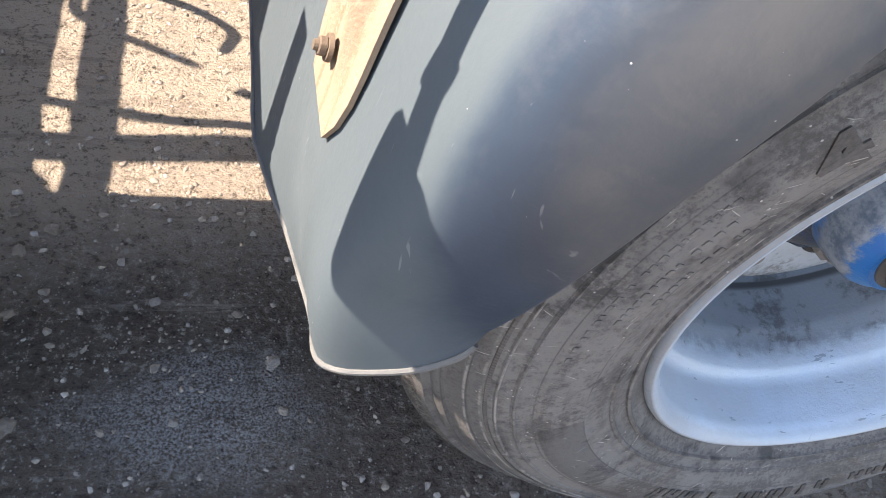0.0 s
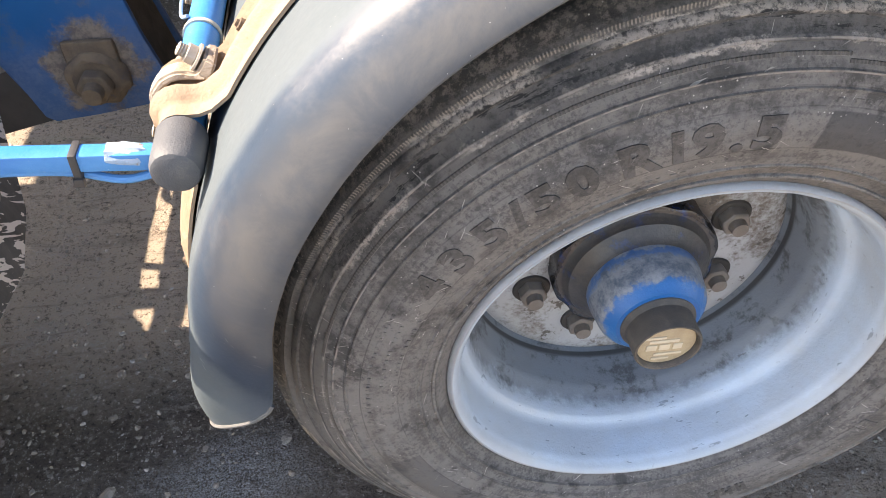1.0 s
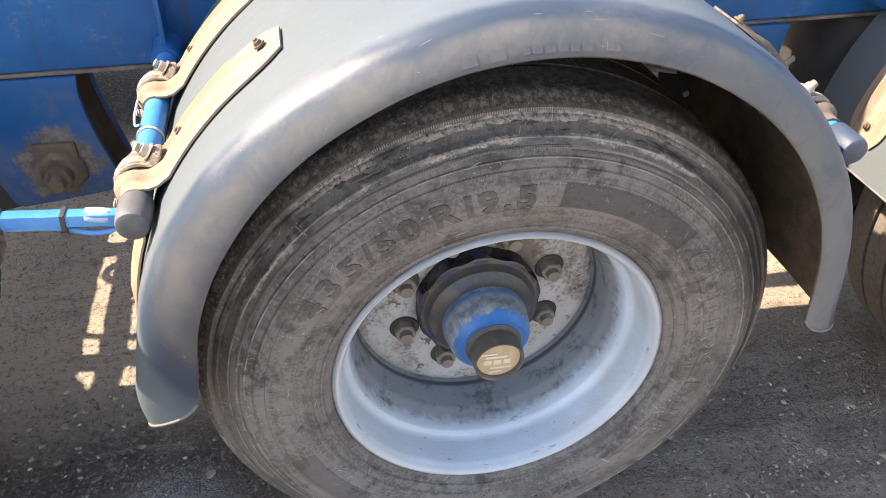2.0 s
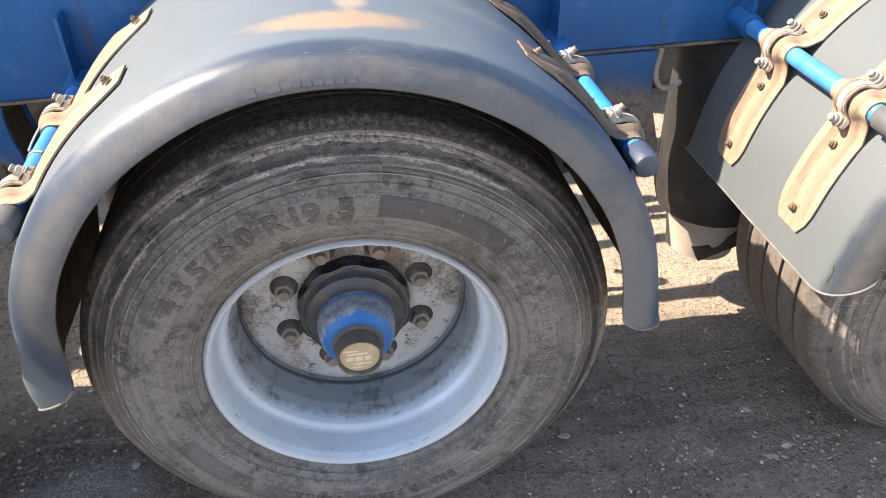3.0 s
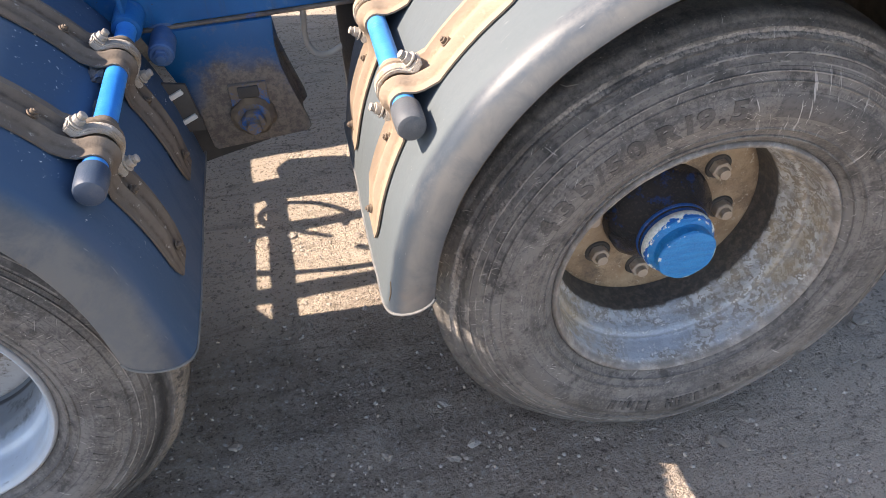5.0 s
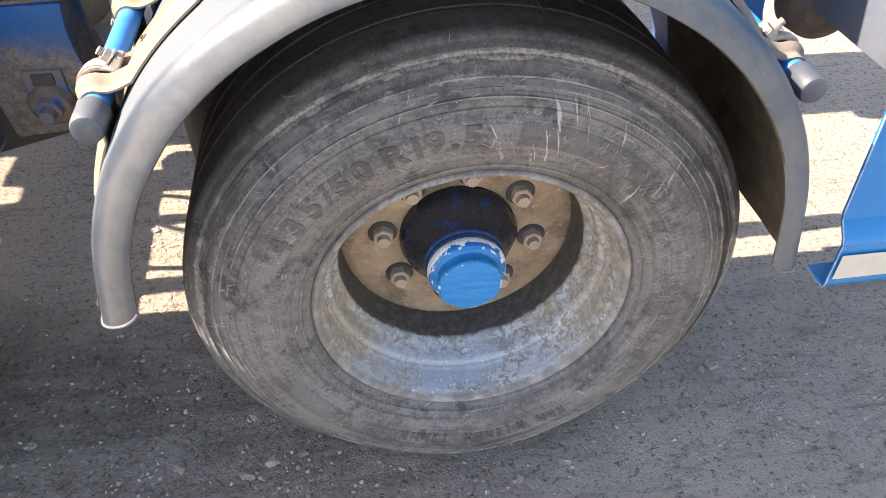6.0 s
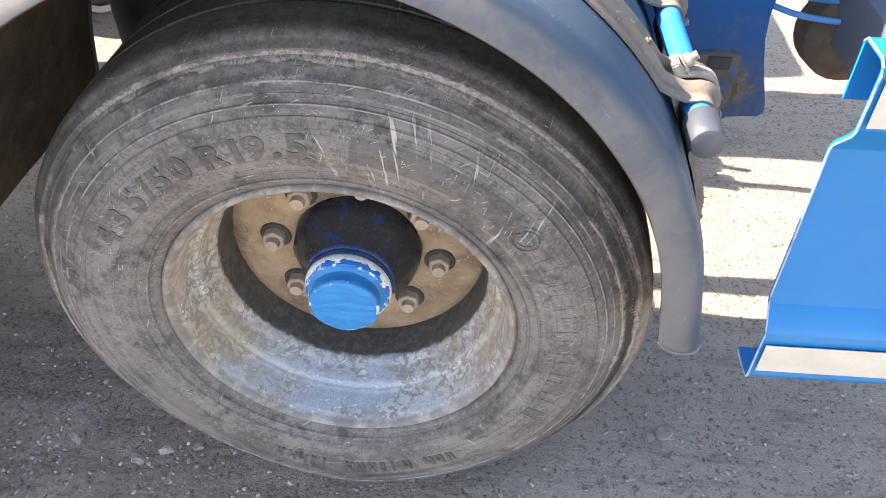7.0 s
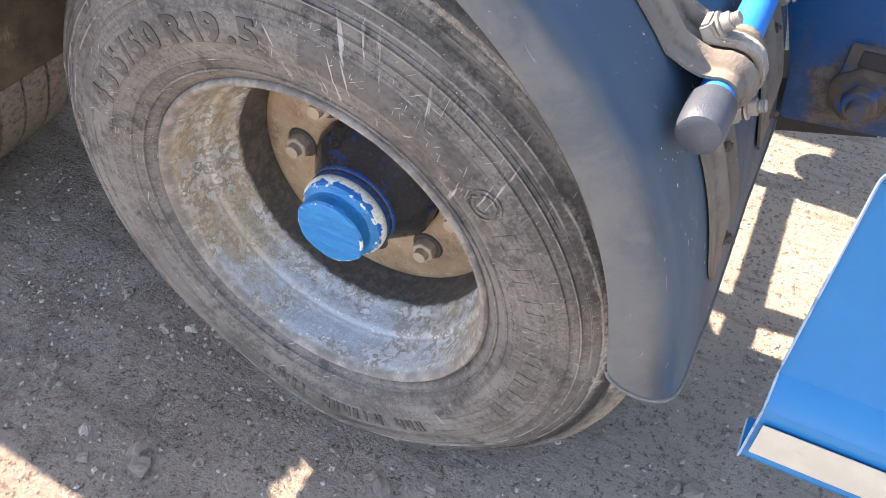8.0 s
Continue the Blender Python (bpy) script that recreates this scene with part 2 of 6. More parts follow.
def rim_mat(name, paint, deep, flecks, fleck_at, rust, rust_amount, deep_amount, grain=75):
    """Painted steel wheel, with dirt and painted-in shade deep in the barrel, flecks or chips and rust."""
    k = Nodes(name)
    r, a, y = k.polar()
    blot, mid, fine = k.noise(11, 6, 0.65), k.noise(grain, 6, 0.75), k.noise(260, 3, 0.6)
    col = k.mix(k.step(blot, 0.3, 0.7), paint, tuple(c * 0.88 for c in paint))
    col = k.mix(k.math("MULTIPLY", k.step(k.noise(5, 7, 0.7), 0.40, 0.66), rust_amount), col, rust)
    col = k.mix(k.math("MULTIPLY", k.step(mid, fleck_at, fleck_at + 0.035), k.step(blot, 0.36, 0.56)), col, flecks)
    # a few long smudges
    sm = k.noise(1.0, 4, 0.65, vec=k.join(k.math("MULTIPLY", a, 5.5), k.math("MULTIPLY", r, 130.0), k.math("MULTIPLY", y, 60.0)))
    col = k.mix(k.math("MULTIPLY", k.step(sm, 0.64, 0.67), 0.7), col, tuple(c * 0.33 for c in paint))
    chips = k.noise(1.0, 6, 0.7, vec=k.join(k.math("MULTIPLY", a, 7.0), k.math("MULTIPLY", y, 38.0), 9.0), distort=0.5)
    col = k.mix(k.math("MULTIPLY", k.step(chips, 0.65, 0.68), 0.5), col, tuple(c * 0.42 for c in paint))
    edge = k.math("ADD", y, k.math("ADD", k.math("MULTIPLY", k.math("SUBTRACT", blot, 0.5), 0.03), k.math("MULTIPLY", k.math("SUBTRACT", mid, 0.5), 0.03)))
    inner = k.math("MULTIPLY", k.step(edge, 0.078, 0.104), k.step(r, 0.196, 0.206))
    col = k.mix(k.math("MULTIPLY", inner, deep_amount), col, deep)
    # black seam drawn in colour where the disc meets the barrel
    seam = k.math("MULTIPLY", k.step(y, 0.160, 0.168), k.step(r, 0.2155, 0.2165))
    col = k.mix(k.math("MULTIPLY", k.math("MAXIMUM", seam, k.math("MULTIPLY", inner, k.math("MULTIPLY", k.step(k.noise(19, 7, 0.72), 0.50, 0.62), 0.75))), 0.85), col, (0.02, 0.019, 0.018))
    flange = k.math("MULTIPLY", k.step(k.math("ADD", y, k.math("MULTIPLY", k.math("SUBTRACT", mid, 0.5), 0.012)), 0.008, 0.0), rust_amount * 0.8)
    col = k.mix(flange, col, (0.20, 0.172, 0.148))
    col = k.mix(k.math("MULTIPLY", k.math("MULTIPLY", k.step(r, 0.2575, 0.2595), k.step(y, 0.012, 0.004)), k.math("ADD", 0.35, k.math("MULTIPLY", mid, 0.6))), col, (0.23, 0.225, 0.22))
    return k.done(col, k.math("ADD", 0.22, k.math("ADD", k.math("MULTIPLY", mid, 0.22), k.math("MULTIPLY", inner, 0.25))), 0.0, k.math("ADD", fine, mid), 0.0005, 0.6)


def old_rim_mat():
    """Old silver wheel paint: bare blue-grey stretches, a rash of brown rust spots, ochre rust at the flange."""
    k = Nodes("rusty_silver_wheel_paint")
    r, a, y = k.polar()
    x, _, z = k.split()
    big, mid, spots, fine = k.noise(6, 5, 0.6), k.noise(26, 6, 0.7), k.noise(76, 5, 0.64), k.noise(260, 3, 0.6)
    col = k.mix(k.step(mid, 0.35, 0.65), (0.335, 0.325, 0.31), (0.46, 0.455, 0.44))
    clean = k.math("MULTIPLY", k.step(k.math("ADD", z, k.math("MULTIPLY", k.math("SUBTRACT", big, 0.5), 0.35)), -0.10, -0.20), k.step(k.noise(9, 4, 0.6), 0.42, 0.60))
    col = k.mix(k.math("MULTIPLY", clean, 0.75), col, (0.33, 0.37, 0.42))
    rash = k.math("SUBTRACT", 1.0, k.math("MULTIPLY", clean, 0.8))
    side = k.step(k.math("ADD", k.math("ABSOLUTE", x), k.math("MULTIPLY", k.math("SUBTRACT", mid, 0.5), 0.12)), 0.08, 0.20)
    col = k.mix(k.math("MULTIPLY", k.math("MULTIPLY", k.step(spots, 0.475, 0.505), k.math("MULTIPLY", rash, k.step(mid, 0.30, 0.50))), 0.85), col, (0.150, 0.125, 0.098))
    col = k.mix(k.math("MULTIPLY", k.math("MULTIPLY", k.step(k.noise(75, 5, 0.75), 0.56, 0.62), k.step(mid, 0.40, 0.58)), 0.9), col, (0.64, 0.63, 0.60))
    ochre = k.math("MULTIPLY", side, k.step(k.noise(12, 6, 0.7), 0.40, 0.60))
    col = k.mix(k.math("MULTIPLY", ochre, 0.65), col, (0.31, 0.235, 0.145))
    # barrel coloured near black deep inside, towards the disc
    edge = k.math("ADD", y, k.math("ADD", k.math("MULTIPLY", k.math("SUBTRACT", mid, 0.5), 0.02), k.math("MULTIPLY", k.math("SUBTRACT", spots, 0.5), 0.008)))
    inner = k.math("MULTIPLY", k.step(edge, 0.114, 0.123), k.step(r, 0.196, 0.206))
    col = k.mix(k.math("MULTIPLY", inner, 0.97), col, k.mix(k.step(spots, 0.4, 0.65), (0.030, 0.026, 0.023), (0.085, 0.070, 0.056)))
    groove = k.band(k.math("ADD", y, k.math("MULTIPLY", k.math("SUBTRACT", spots, 0.5), 0.006)), 0.0605, 0.0645, 0.0015)
    col = k.mix(k.math("MULTIPLY", groove, 0.45), col, (0.13, 0.12, 0.115))
    flange = k.step(k.math("ADD", y, k.math("MULTIPLY", k.math("SUBTRACT", spots, 0.5), 0.016)), 0.010, 0.0)
    col = k.mix(k.math("MULTIPLY", flange, 0.85), col, k.mix(k.step(mid, 0.42, 0.6), (0.125, 0.108, 0.095), (0.24, 0.215, 0.19)))
    return k.done(col, k.math("ADD", 0.42, k.math("MULTIPLY", spots, 0.35)), 0.0, k.math("ADD", fine, k.math("MULTIPLY", spots, 1.5)), 0.0009, 0.5)


def chipped_mat():
    """Blue flange whose rim has flaked to white in a ragged ring."""
    k = Nodes("chipped_blue_and_white_paint")
    r, a, y = k.polar()
    n, fine = k.noise(55, 4, 0.6), k.noise(240, 3, 0.6)
    q = k.math("ADD", y, k.math("MULTIPLY", k.math("SUBTRACT", n, 0.5), 0.030))
    white = k.math("MULTIPLY", k.step(q, 0.0670, 0.0680), k.step(k.noise(30, 3, 0.6), 0.30, 0.34))
    white = k.math("MAXIMUM", white, k.math("MULTIPLY", k.step(k.noise(48, 4, 0.6), 0.60, 0.62), k.step(y, 0.070, 0.069)))
    col = k.mix(k.step(fine, 0.35, 0.7), (0.001, 0.085, 0.30), (0.002, 0.105, 0.36))
    col = k.mix(white, col, k.mix(k.step(fine, 0.4, 0.6), (0.66, 0.67, 0.62), (0.50, 0.52, 0.48)))
    return k.done(col, k.math("ADD", 0.3, k.math("MULTIPLY", white, 0.3)), 0.0, k.math("ADD", white, k.math("MULTIPLY", fine, 0.3)), 0.0007, 0.4)


def cap_mat():
    """Thick bright blue paint, brushed, flaked to white along the cap's front edge and shoulder."""
    k = Nodes("bright_blue_cap_paint")
    r, a, y = k.polar()
    n, brush, fine = k.noise(42, 4, 0.65), k.noise(24, 5, 0.6, stretch=(1.0, 1.0, 4.0)), k.noise(200, 3, 0.6)
    col = k.mix(k.step(brush, 0.35, 0.65), (0.0, 0.135, 0.36), (0.003, 0.185, 0.44))
    rim = k.math("MAXIMUM", k.math("MULTIPLY", k.step(r, 0.0500, 0.0520), k.step(y, 0.0385, 0.0370)), k.step(y, 0.0615, 0.0630))
    chips = k.math("MAXIMUM", k.math("MULTIPLY", rim, k.step(n, 0.545, 0.56)), k.step(k.noise(30, 3, 0.6), 0.70, 0.71))
    col = k.mix(chips, col, (0.60, 0.60, 0.57))
    return k.done(col, k.math("ADD", 0.27, k.math("MULTIPLY", brush, 0.15)), 0.0, k.math("ADD", k.math("MULTIPLY", brush, 2.0), fine), 0.0014, 0.4)


def ground_mat():
    k = Nodes("packed_dirt")
    big, mid, fine, grit = k.noise(0.9, 6, 0.6), k.noise(7, 8, 0.7), k.noise(85, 7, 0.75), k.noise(300, 4, 0.7)
    tracks = k.noise(3.0, 5, 0.6, stretch=(0.7, 5.0, 1.0))
    col = k.mix(k.step(mid, 0.32, 0.7), (0.31, 0.245, 0.195), (0.47, 0.385, 0.315))
    col = k.mix(k.math("MULTIPLY", k.step(tracks, 0.42, 0.66), 0.5), col, (0.165, 0.132, 0.108))
    x, y, z = k.split()
    # ground on the left darkened in its colour for the shade there
    left_shade = k.step(k.math("ADD", x, k.math("MULTIPLY", k.math("SUBTRACT", big, 0.5), 0.8)), 0.25, -0.35)
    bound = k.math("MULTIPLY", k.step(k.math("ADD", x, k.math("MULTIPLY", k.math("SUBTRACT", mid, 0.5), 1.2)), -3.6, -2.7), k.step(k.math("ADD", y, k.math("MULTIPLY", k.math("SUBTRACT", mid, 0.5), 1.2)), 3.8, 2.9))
    left_shade = k.math("MULTIPLY", left_shade, bound)
    shade_mix = k.math("MULTIPLY", left_shade, k.math("ADD", 0.66, k.math("MULTIPLY", k.step(k.math("ADD", y, k.math("MULTIPLY", big, 0.2)), 0.22, 0.48), 0.24)))
    col = k.mix(shade_mix, col, (0.104, 0.081, 0.067))
    # paler ground towards the right
    pale_right = k.step(k.math("SUBTRACT", x, k.math("ADD", y, k.math("MULTIPLY", big, 0.6))), 0.75, 1.5)
    col = k.mix(k.math("MULTIPLY", pale_right, 0.8), col, (0.60, 0.50, 0.415))
    # paler ground in front, put there to bounce light onto the wheels
    yard = k.step(k.math("ADD", y, k.math("MULTIPLY", k.math("ADD", big, k.math("MULTIPLY", mid, 0.4)), 0.6)), 0.32, -0.35)
    east = k.step(x, 0.6, 1.5)
    col = k.mix(k.math("MULTIPLY", yard, 0.75), col, k.mix(east, (0.45, 0.375, 0.31), (0.60, 0.52, 0.45)))
    # sand under the trailer coloured paler to strengthen the sunlight on it
    sunlit_sand = k.step(k.math("ADD", y, k.math("ADD", k.math("MULTIPLY", big, 0.5), k.math("MULTIPLY", mid, 0.2))), 0.62, 1.0)
    col = k.mix(k.math("MULTIPLY", sunlit_sand, 0.85), col, (0.60, 0.495, 0.395))
    # darkened again further back, for a shadow whose caster is not built
    far = k.math("MULTIPLY", left_shade, k.step(k.math("ADD", y, k.math("MULTIPLY", k.math("SUBTRACT", mid, 0.5), 0.5)), 1.55, 1.85))
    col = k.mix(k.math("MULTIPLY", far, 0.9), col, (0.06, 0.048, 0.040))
    col = k.mix(k.math("MULTIPLY", k.step(fine, 0.53, 0.65), 0.7), col, (0.48, 0.43, 0.38))
    col = k.mix(k.math("MULTIPLY", k.step(fine, 0.48, 0.36), 0.74), col, (0.048, 0.038, 0.031))
    pale = k.math("MULTIPLY", k.math("MULTIPLY", k.step(k.noise(4.2, 8, 0.72), 0.56, 0.68), k.step(grit, 0.36, 0.6)), 0.35)
    col = k.mix(pale, col, (0.50, 0.48, 0.47))
    cx, cy = k.math("ADD", x, 0.60), k.math("SUBTRACT", y, 0.16)
    cd = k.math("SQRT", k.math("ADD", k.math("MULTIPLY", cx, cx), k.math("MULTIPLY", k.math("MULTIPLY", cy, cy), 3.0)))
    chalk = k.math("MULTIPLY", k.step(k.math("ADD", cd, k.math("MULTIPLY", k.math("SUBTRACT", mid, 0.5), 0.3)), 0.20, 0.05), k.step(grit, 0.40, 0.62))
    col = k.mix(k.math("MULTIPLY", chalk, 0.85), col, (0.58, 0.56, 0.55))
    # scuffed streaks and damp blotches
    scuff = k.noise(9.0, 7, 0.72, stretch=(0.6, 3.2, 1.0), distort=0.8)
    col = k.mix(k.math("MULTIPLY", k.step(scuff, 0.52, 0.64), 0.35), col, (0.115, 0.092, 0.076))
    col = k.mix(k.math("MULTIPLY", k.step(scuff, 0.40, 0.30), 0.4), col, (0.54, 0.48, 0.42))
    v = k.voronoi(150)
    col = k.mix(k.math("MULTIPLY", k.step(v, 0.26, 0.14), k.step(k.noise(40, 2), 0.48, 0.55)), col, (0.44, 0.40, 0.355))
    h = k.math("ADD", k.math("MULTIPLY", mid, 1.2), k.math("ADD", k.math("MULTIPLY", fine, 1.9), k.math("ADD", k.math("MULTIPLY", grit, 0.9), k.math("MULTIPLY", v, -0.4))))
    return k.done(col, 0.92, 0.0, h, 0.014, 0.2)


def stone_mat():
    k = Nodes("stone")
    info = k.n.new("ShaderNodeObjectInfo").outputs["Random"]
    isl = k.n.new("ShaderNodeNewGeometry").outputs["Random Per Island"]
    t = k.math("FRACT", k.math("ADD", info, isl))
    col = k.mix(k.math("POWER", t, 2.2), (0.19, 0.158, 0.132), (0.42, 0.38, 0.34))
    col = k.mix(k.math("MULTIPLY", k.step(k.noise(90, 6, 0.75), 0.35, 0.65), 0.75), col, (0.29, 0.24, 0.195))
    return k.done(col, 0.85, 0.0, k.noise(200, 4), 0.001, 0.3)


def guard_mat(name, base, second, stain, mud=0.0):
    """Moulded plastic of a mudguard, rubbed, dusty, with a mud stain on its crown."""
    k = Nodes(name)
    x, y, z = k.split()
    blot, fine = k.noise(6, 6, 0.62), k.noise(190, 3, 0.6)
    col = k.mix(k.step(blot, 0.3, 0.72), base, second)
    dust = k.step(k.math("ADD", k.noise(3.2, 7, 0.68, stretch=(1, 2.5, 1)), k.math("MULTIPLY", fine, 0.12)), 0.5, 0.74)
    col = k.mix(k.math("MULTIPLY", dust, 0.34), col, (0.20, 0.195, 0.185))
    # crown coloured paler for the sun on it, bend left dark, dusty lip
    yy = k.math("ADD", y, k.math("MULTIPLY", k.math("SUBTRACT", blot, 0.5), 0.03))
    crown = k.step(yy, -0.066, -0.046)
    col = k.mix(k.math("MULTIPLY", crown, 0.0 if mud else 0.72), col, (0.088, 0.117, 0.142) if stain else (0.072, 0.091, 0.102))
    # side towards the sun lightened in the colour
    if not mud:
        sunlit_side = k.math("MULTIPLY", crown, k.step(k.math("ADD", x, k.math("MULTIPLY", k.math("SUBTRACT", blot, 0.5), 0.3)), -0.02, -0.34))
        col = k.mix(k.math("MULTIPLY", sunlit_side, 0.8), col, (0.066, 0.083, 0.092) if stain else (0.086, 0.101, 0.108))
    # slope away from the sun coloured navy, as shade that reflects the sky
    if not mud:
        shaded_side = k.math("MULTIPLY", k.step(k.math("ADD", x, k.math("MULTIPLY", k.math("SUBTRACT", blot, 0.5), 0.25)), 0.15, 0.40), k.step(yy, -0.086, -0.062))
        col = k.mix(k.math("MULTIPLY", shaded_side, 0.78), col, (0.018, 0.056, 0.118) if stain else (0.032, 0.064, 0.102))
    lip = k.step(yy, -0.078, -0.090)
    dusty = k.math("ADD", 0.52, k.math("MULTIPLY", k.step(k.math("ADD", x, k.math("MULTIPLY", blot, 0.2)), 0.05, 0.32), 0.10))
    smear = k.step(k.noise(16, 7, 0.72, stretch=(1.0, 0.5, 1.0), distort=0.6), 0.36, 0.62)
    col = k.mix(k.math("MULTIPLY", k.math("MULTIPLY", lip, dusty), k.math("ADD", 0.55, k.math("MULTIPLY", smear, 0.55))), col, (0.138, 0.132, 0.122))
    # brown grime smeared over the low outer part of the lip, deepened as shade
    low = k.math("MULTIPLY", k.step(k.math("ADD", x, k.math("MULTIPLY", k.math("SUBTRACT", blot, 0.5), 0.2)), -0.30, -0.42), k.step(k.math("ADD", y, k.math("MULTIPLY", k.math("SUBTRACT", k.noise(13, 6, 0.7), 0.5), 0.03)), -0.070, -0.084))
    col = k.mix(k.math("MULTIPLY", low, 0.30 if stain else 0.25), col, (0.048, 0.045, 0.044))
    rusty = k.math("MULTIPLY", low, k.step(k.noise(9, 6, 0.7), 0.56, 0.68))
    col = k.mix(k.math("MULTIPLY", rusty, 0.14), col, (0.15, 0.105, 0.075))
    if stain:
        sx, sy = k.math("MULTIPLY", k.math("SUBTRACT", x, 0.015), 7.5), k.math("MULTIPLY", k.math("SUBTRACT", y, 0.012), 24.0)
        q = k.math("ADD", k.math("SQRT", k.math("ADD", k.math("MULTIPLY", sx, sx), k.math("MULTIPLY", sy, sy))), k.math("MULTIPLY", k.noise(26, 5, 0.7), 0.7))
        col = k.mix(k.math("MULTIPLY", k.step(q, 1.40, 0.8), k.math("ADD", 0.30, k.math("MULTIPLY", fine, 0.6))), col, (0.27, 0.185, 0.105))
        tx = k.math("MULTIPLY", k.math("SUBTRACT", x, 0.035), 34.0)
        ty = k.math("MULTIPLY", k.math("SUBTRACT", y, 0.105), 13.0)
        q2 = k.math("ADD", k.math("SQRT", k.math("ADD", k.math("MULTIPLY", tx, tx), k.math("MULTIPLY", ty, ty))), k.math("MULTIPLY", k.noise(34, 5, 0.7), 0.9))
        col = k.mix(k.math("MULTIPLY", k.step(q2, 1.45, 0.9), 0.55), col, (0.30, 0.225, 0.15))
    if mud:
        u, v = k.math("ADD", y, z), k.math("SUBTRACT", y, z)
        bl = k.noise(1.0, 3, 0.55, vec=k.join(k.math("MULTIPLY", u, 66.0), k.math("MULTIPLY", v, 13.0), 4.0), distort=0.8)
        dot = k.noise(60, 2, 0.5)
        col = k.mix(k.math("MULTIPLY", k.math("MAXIMUM", k.step(bl, 0.535, 0.56), k.step(dot, 0.68, 0.70)), mud), col, (0.56, 0.52, 0.50))
    spk = k.voronoi(125)
    col = k.mix(k.math("MULTIPLY", k.step(k.math("ADD", spk, k.math("MULTIPLY", fine, 0.06)), 0.085, 0.06), k.step(k.noise(17, 2), 0.54, 0.6)), col, (0.34, 0.34, 0.34))
    fl = k.math("MULTIPLY", k.step(k.noise(120, 3, 0.6), 0.66, 0.70), k.math("MULTIPLY", k.step(x, 0.18, 0.34), k.step(k.noise(9, 4, 0.6), 0.50, 0.62)))
    col = k.mix(k.math("MULTIPLY", fl, crown), col, (0.5, 0.5, 0.49))
    scr = k.noise(22, 2, 0.5, stretch=(1, 9, 1), distort=1.5)
    col = k.mix(k.math("MULTIPLY", k.step(scr, 0.72, 0.76), 0.16), col, (0.5, 0.5, 0.5))
    rr = k.math("ADD", 0.35, k.math("ADD", k.math("MULTIPLY", dust, 0.2), k.math("ADD", k.math("MULTIPLY", k.math("MAXIMUM", lip, k.math("MULTIPLY", crown, 0.85)), 0.30), k.math("MULTIPLY", fine, 0.08))))
    return k.done(col, rr, 0.0, k.math("ADD", fine, k.math("MULTIPLY", k.noise(35, 3), 0.6)), 0.00016, 0.4)


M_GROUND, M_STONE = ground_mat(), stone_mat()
M_TYRE1 = rubber_mat("tyre_rubber", (0.172, 0.160, 0.151), 0.92, 0.434, patches=0.95)
M_TYRE2 = rubber_mat("dusty_tyre_rubber", (0.168, 0.153, 0.140), 0.93, 0.436, scratched=1.0, arc=(-1.9, 1.9), patches=0.5)
M_HATCH = hatch_mat()
M_LETTER2 = rubber_mat("dark_lettering_rubber", (0.125, 0.113, 0.104), 0.72, 0.6)
M_LETTER = rubber_mat("lettering_rubber", (0.122, 0.112, 0.105), 0.75, 0.6)
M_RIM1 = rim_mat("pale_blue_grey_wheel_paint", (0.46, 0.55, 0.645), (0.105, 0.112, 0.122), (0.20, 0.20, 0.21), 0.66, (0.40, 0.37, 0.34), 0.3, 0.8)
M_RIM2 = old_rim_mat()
M_DISC1 = worn("grey_wheel_disc", (0.43, 0.43, 0.435), (0.35, 0.34, 0.33), 0.55, dirt=(0.15, 0.12, 0.098), dirt_lo=0.47, dirt_hi=0.6, chip=(0.10, 0.085, 0.07), chip_at=0.60)
M_DISC2 = worn("rusty_wheel_disc", (0.36, 0.26, 0.165), (0.23, 0.15, 0.088), 0.7, dirt=(0.13, 0.095, 0.068), dirt_lo=0.46, dirt_hi=0.66, scale=2, chip=(0.40, 0.33, 0.25), chip_at=0.60)
def hub_mat(name, dusty):
    """Dark glossy hub paint with some blue, dust on its front."""
    k = Nodes(name)
    r, a, y = k.polar()
    n, fine = k.noise(30, 6, 0.7), k.noise(220, 4, 0.6)
    col = k.mix(k.step(n, 0.56, 0.64), (0.016, 0.017, 0.021), (0.008, 0.028, 0.10))
    front = k.step(k.math("ADD", r, k.math("MULTIPLY", k.math("SUBTRACT", n, 0.5), 0.02)), 0.106, 0.098)
    dust = k.math("MULTIPLY", front, dusty)
    col = k.mix(dust, col, k.mix(k.step(n, 0.40, 0.62), (0.155, 0.134, 0.116), (0.082, 0.074, 0.068)))
    col = k.mix(k.math("MULTIPLY", k.step(fine, 0.5, 0.7), 0.25), col, (0.10, 0.085, 0.07))
    return k.done(col, k.math("ADD", 0.2, k.math("MULTIPLY", dust, 0.5)), 0.0, k.math("ADD", n, fine), 0.0005)


M_HUB = hub_mat("oily_dark_hub_with_dust", 0.35)
M_HUB2 = hub_mat("glossy_dark_hub", 0.04)
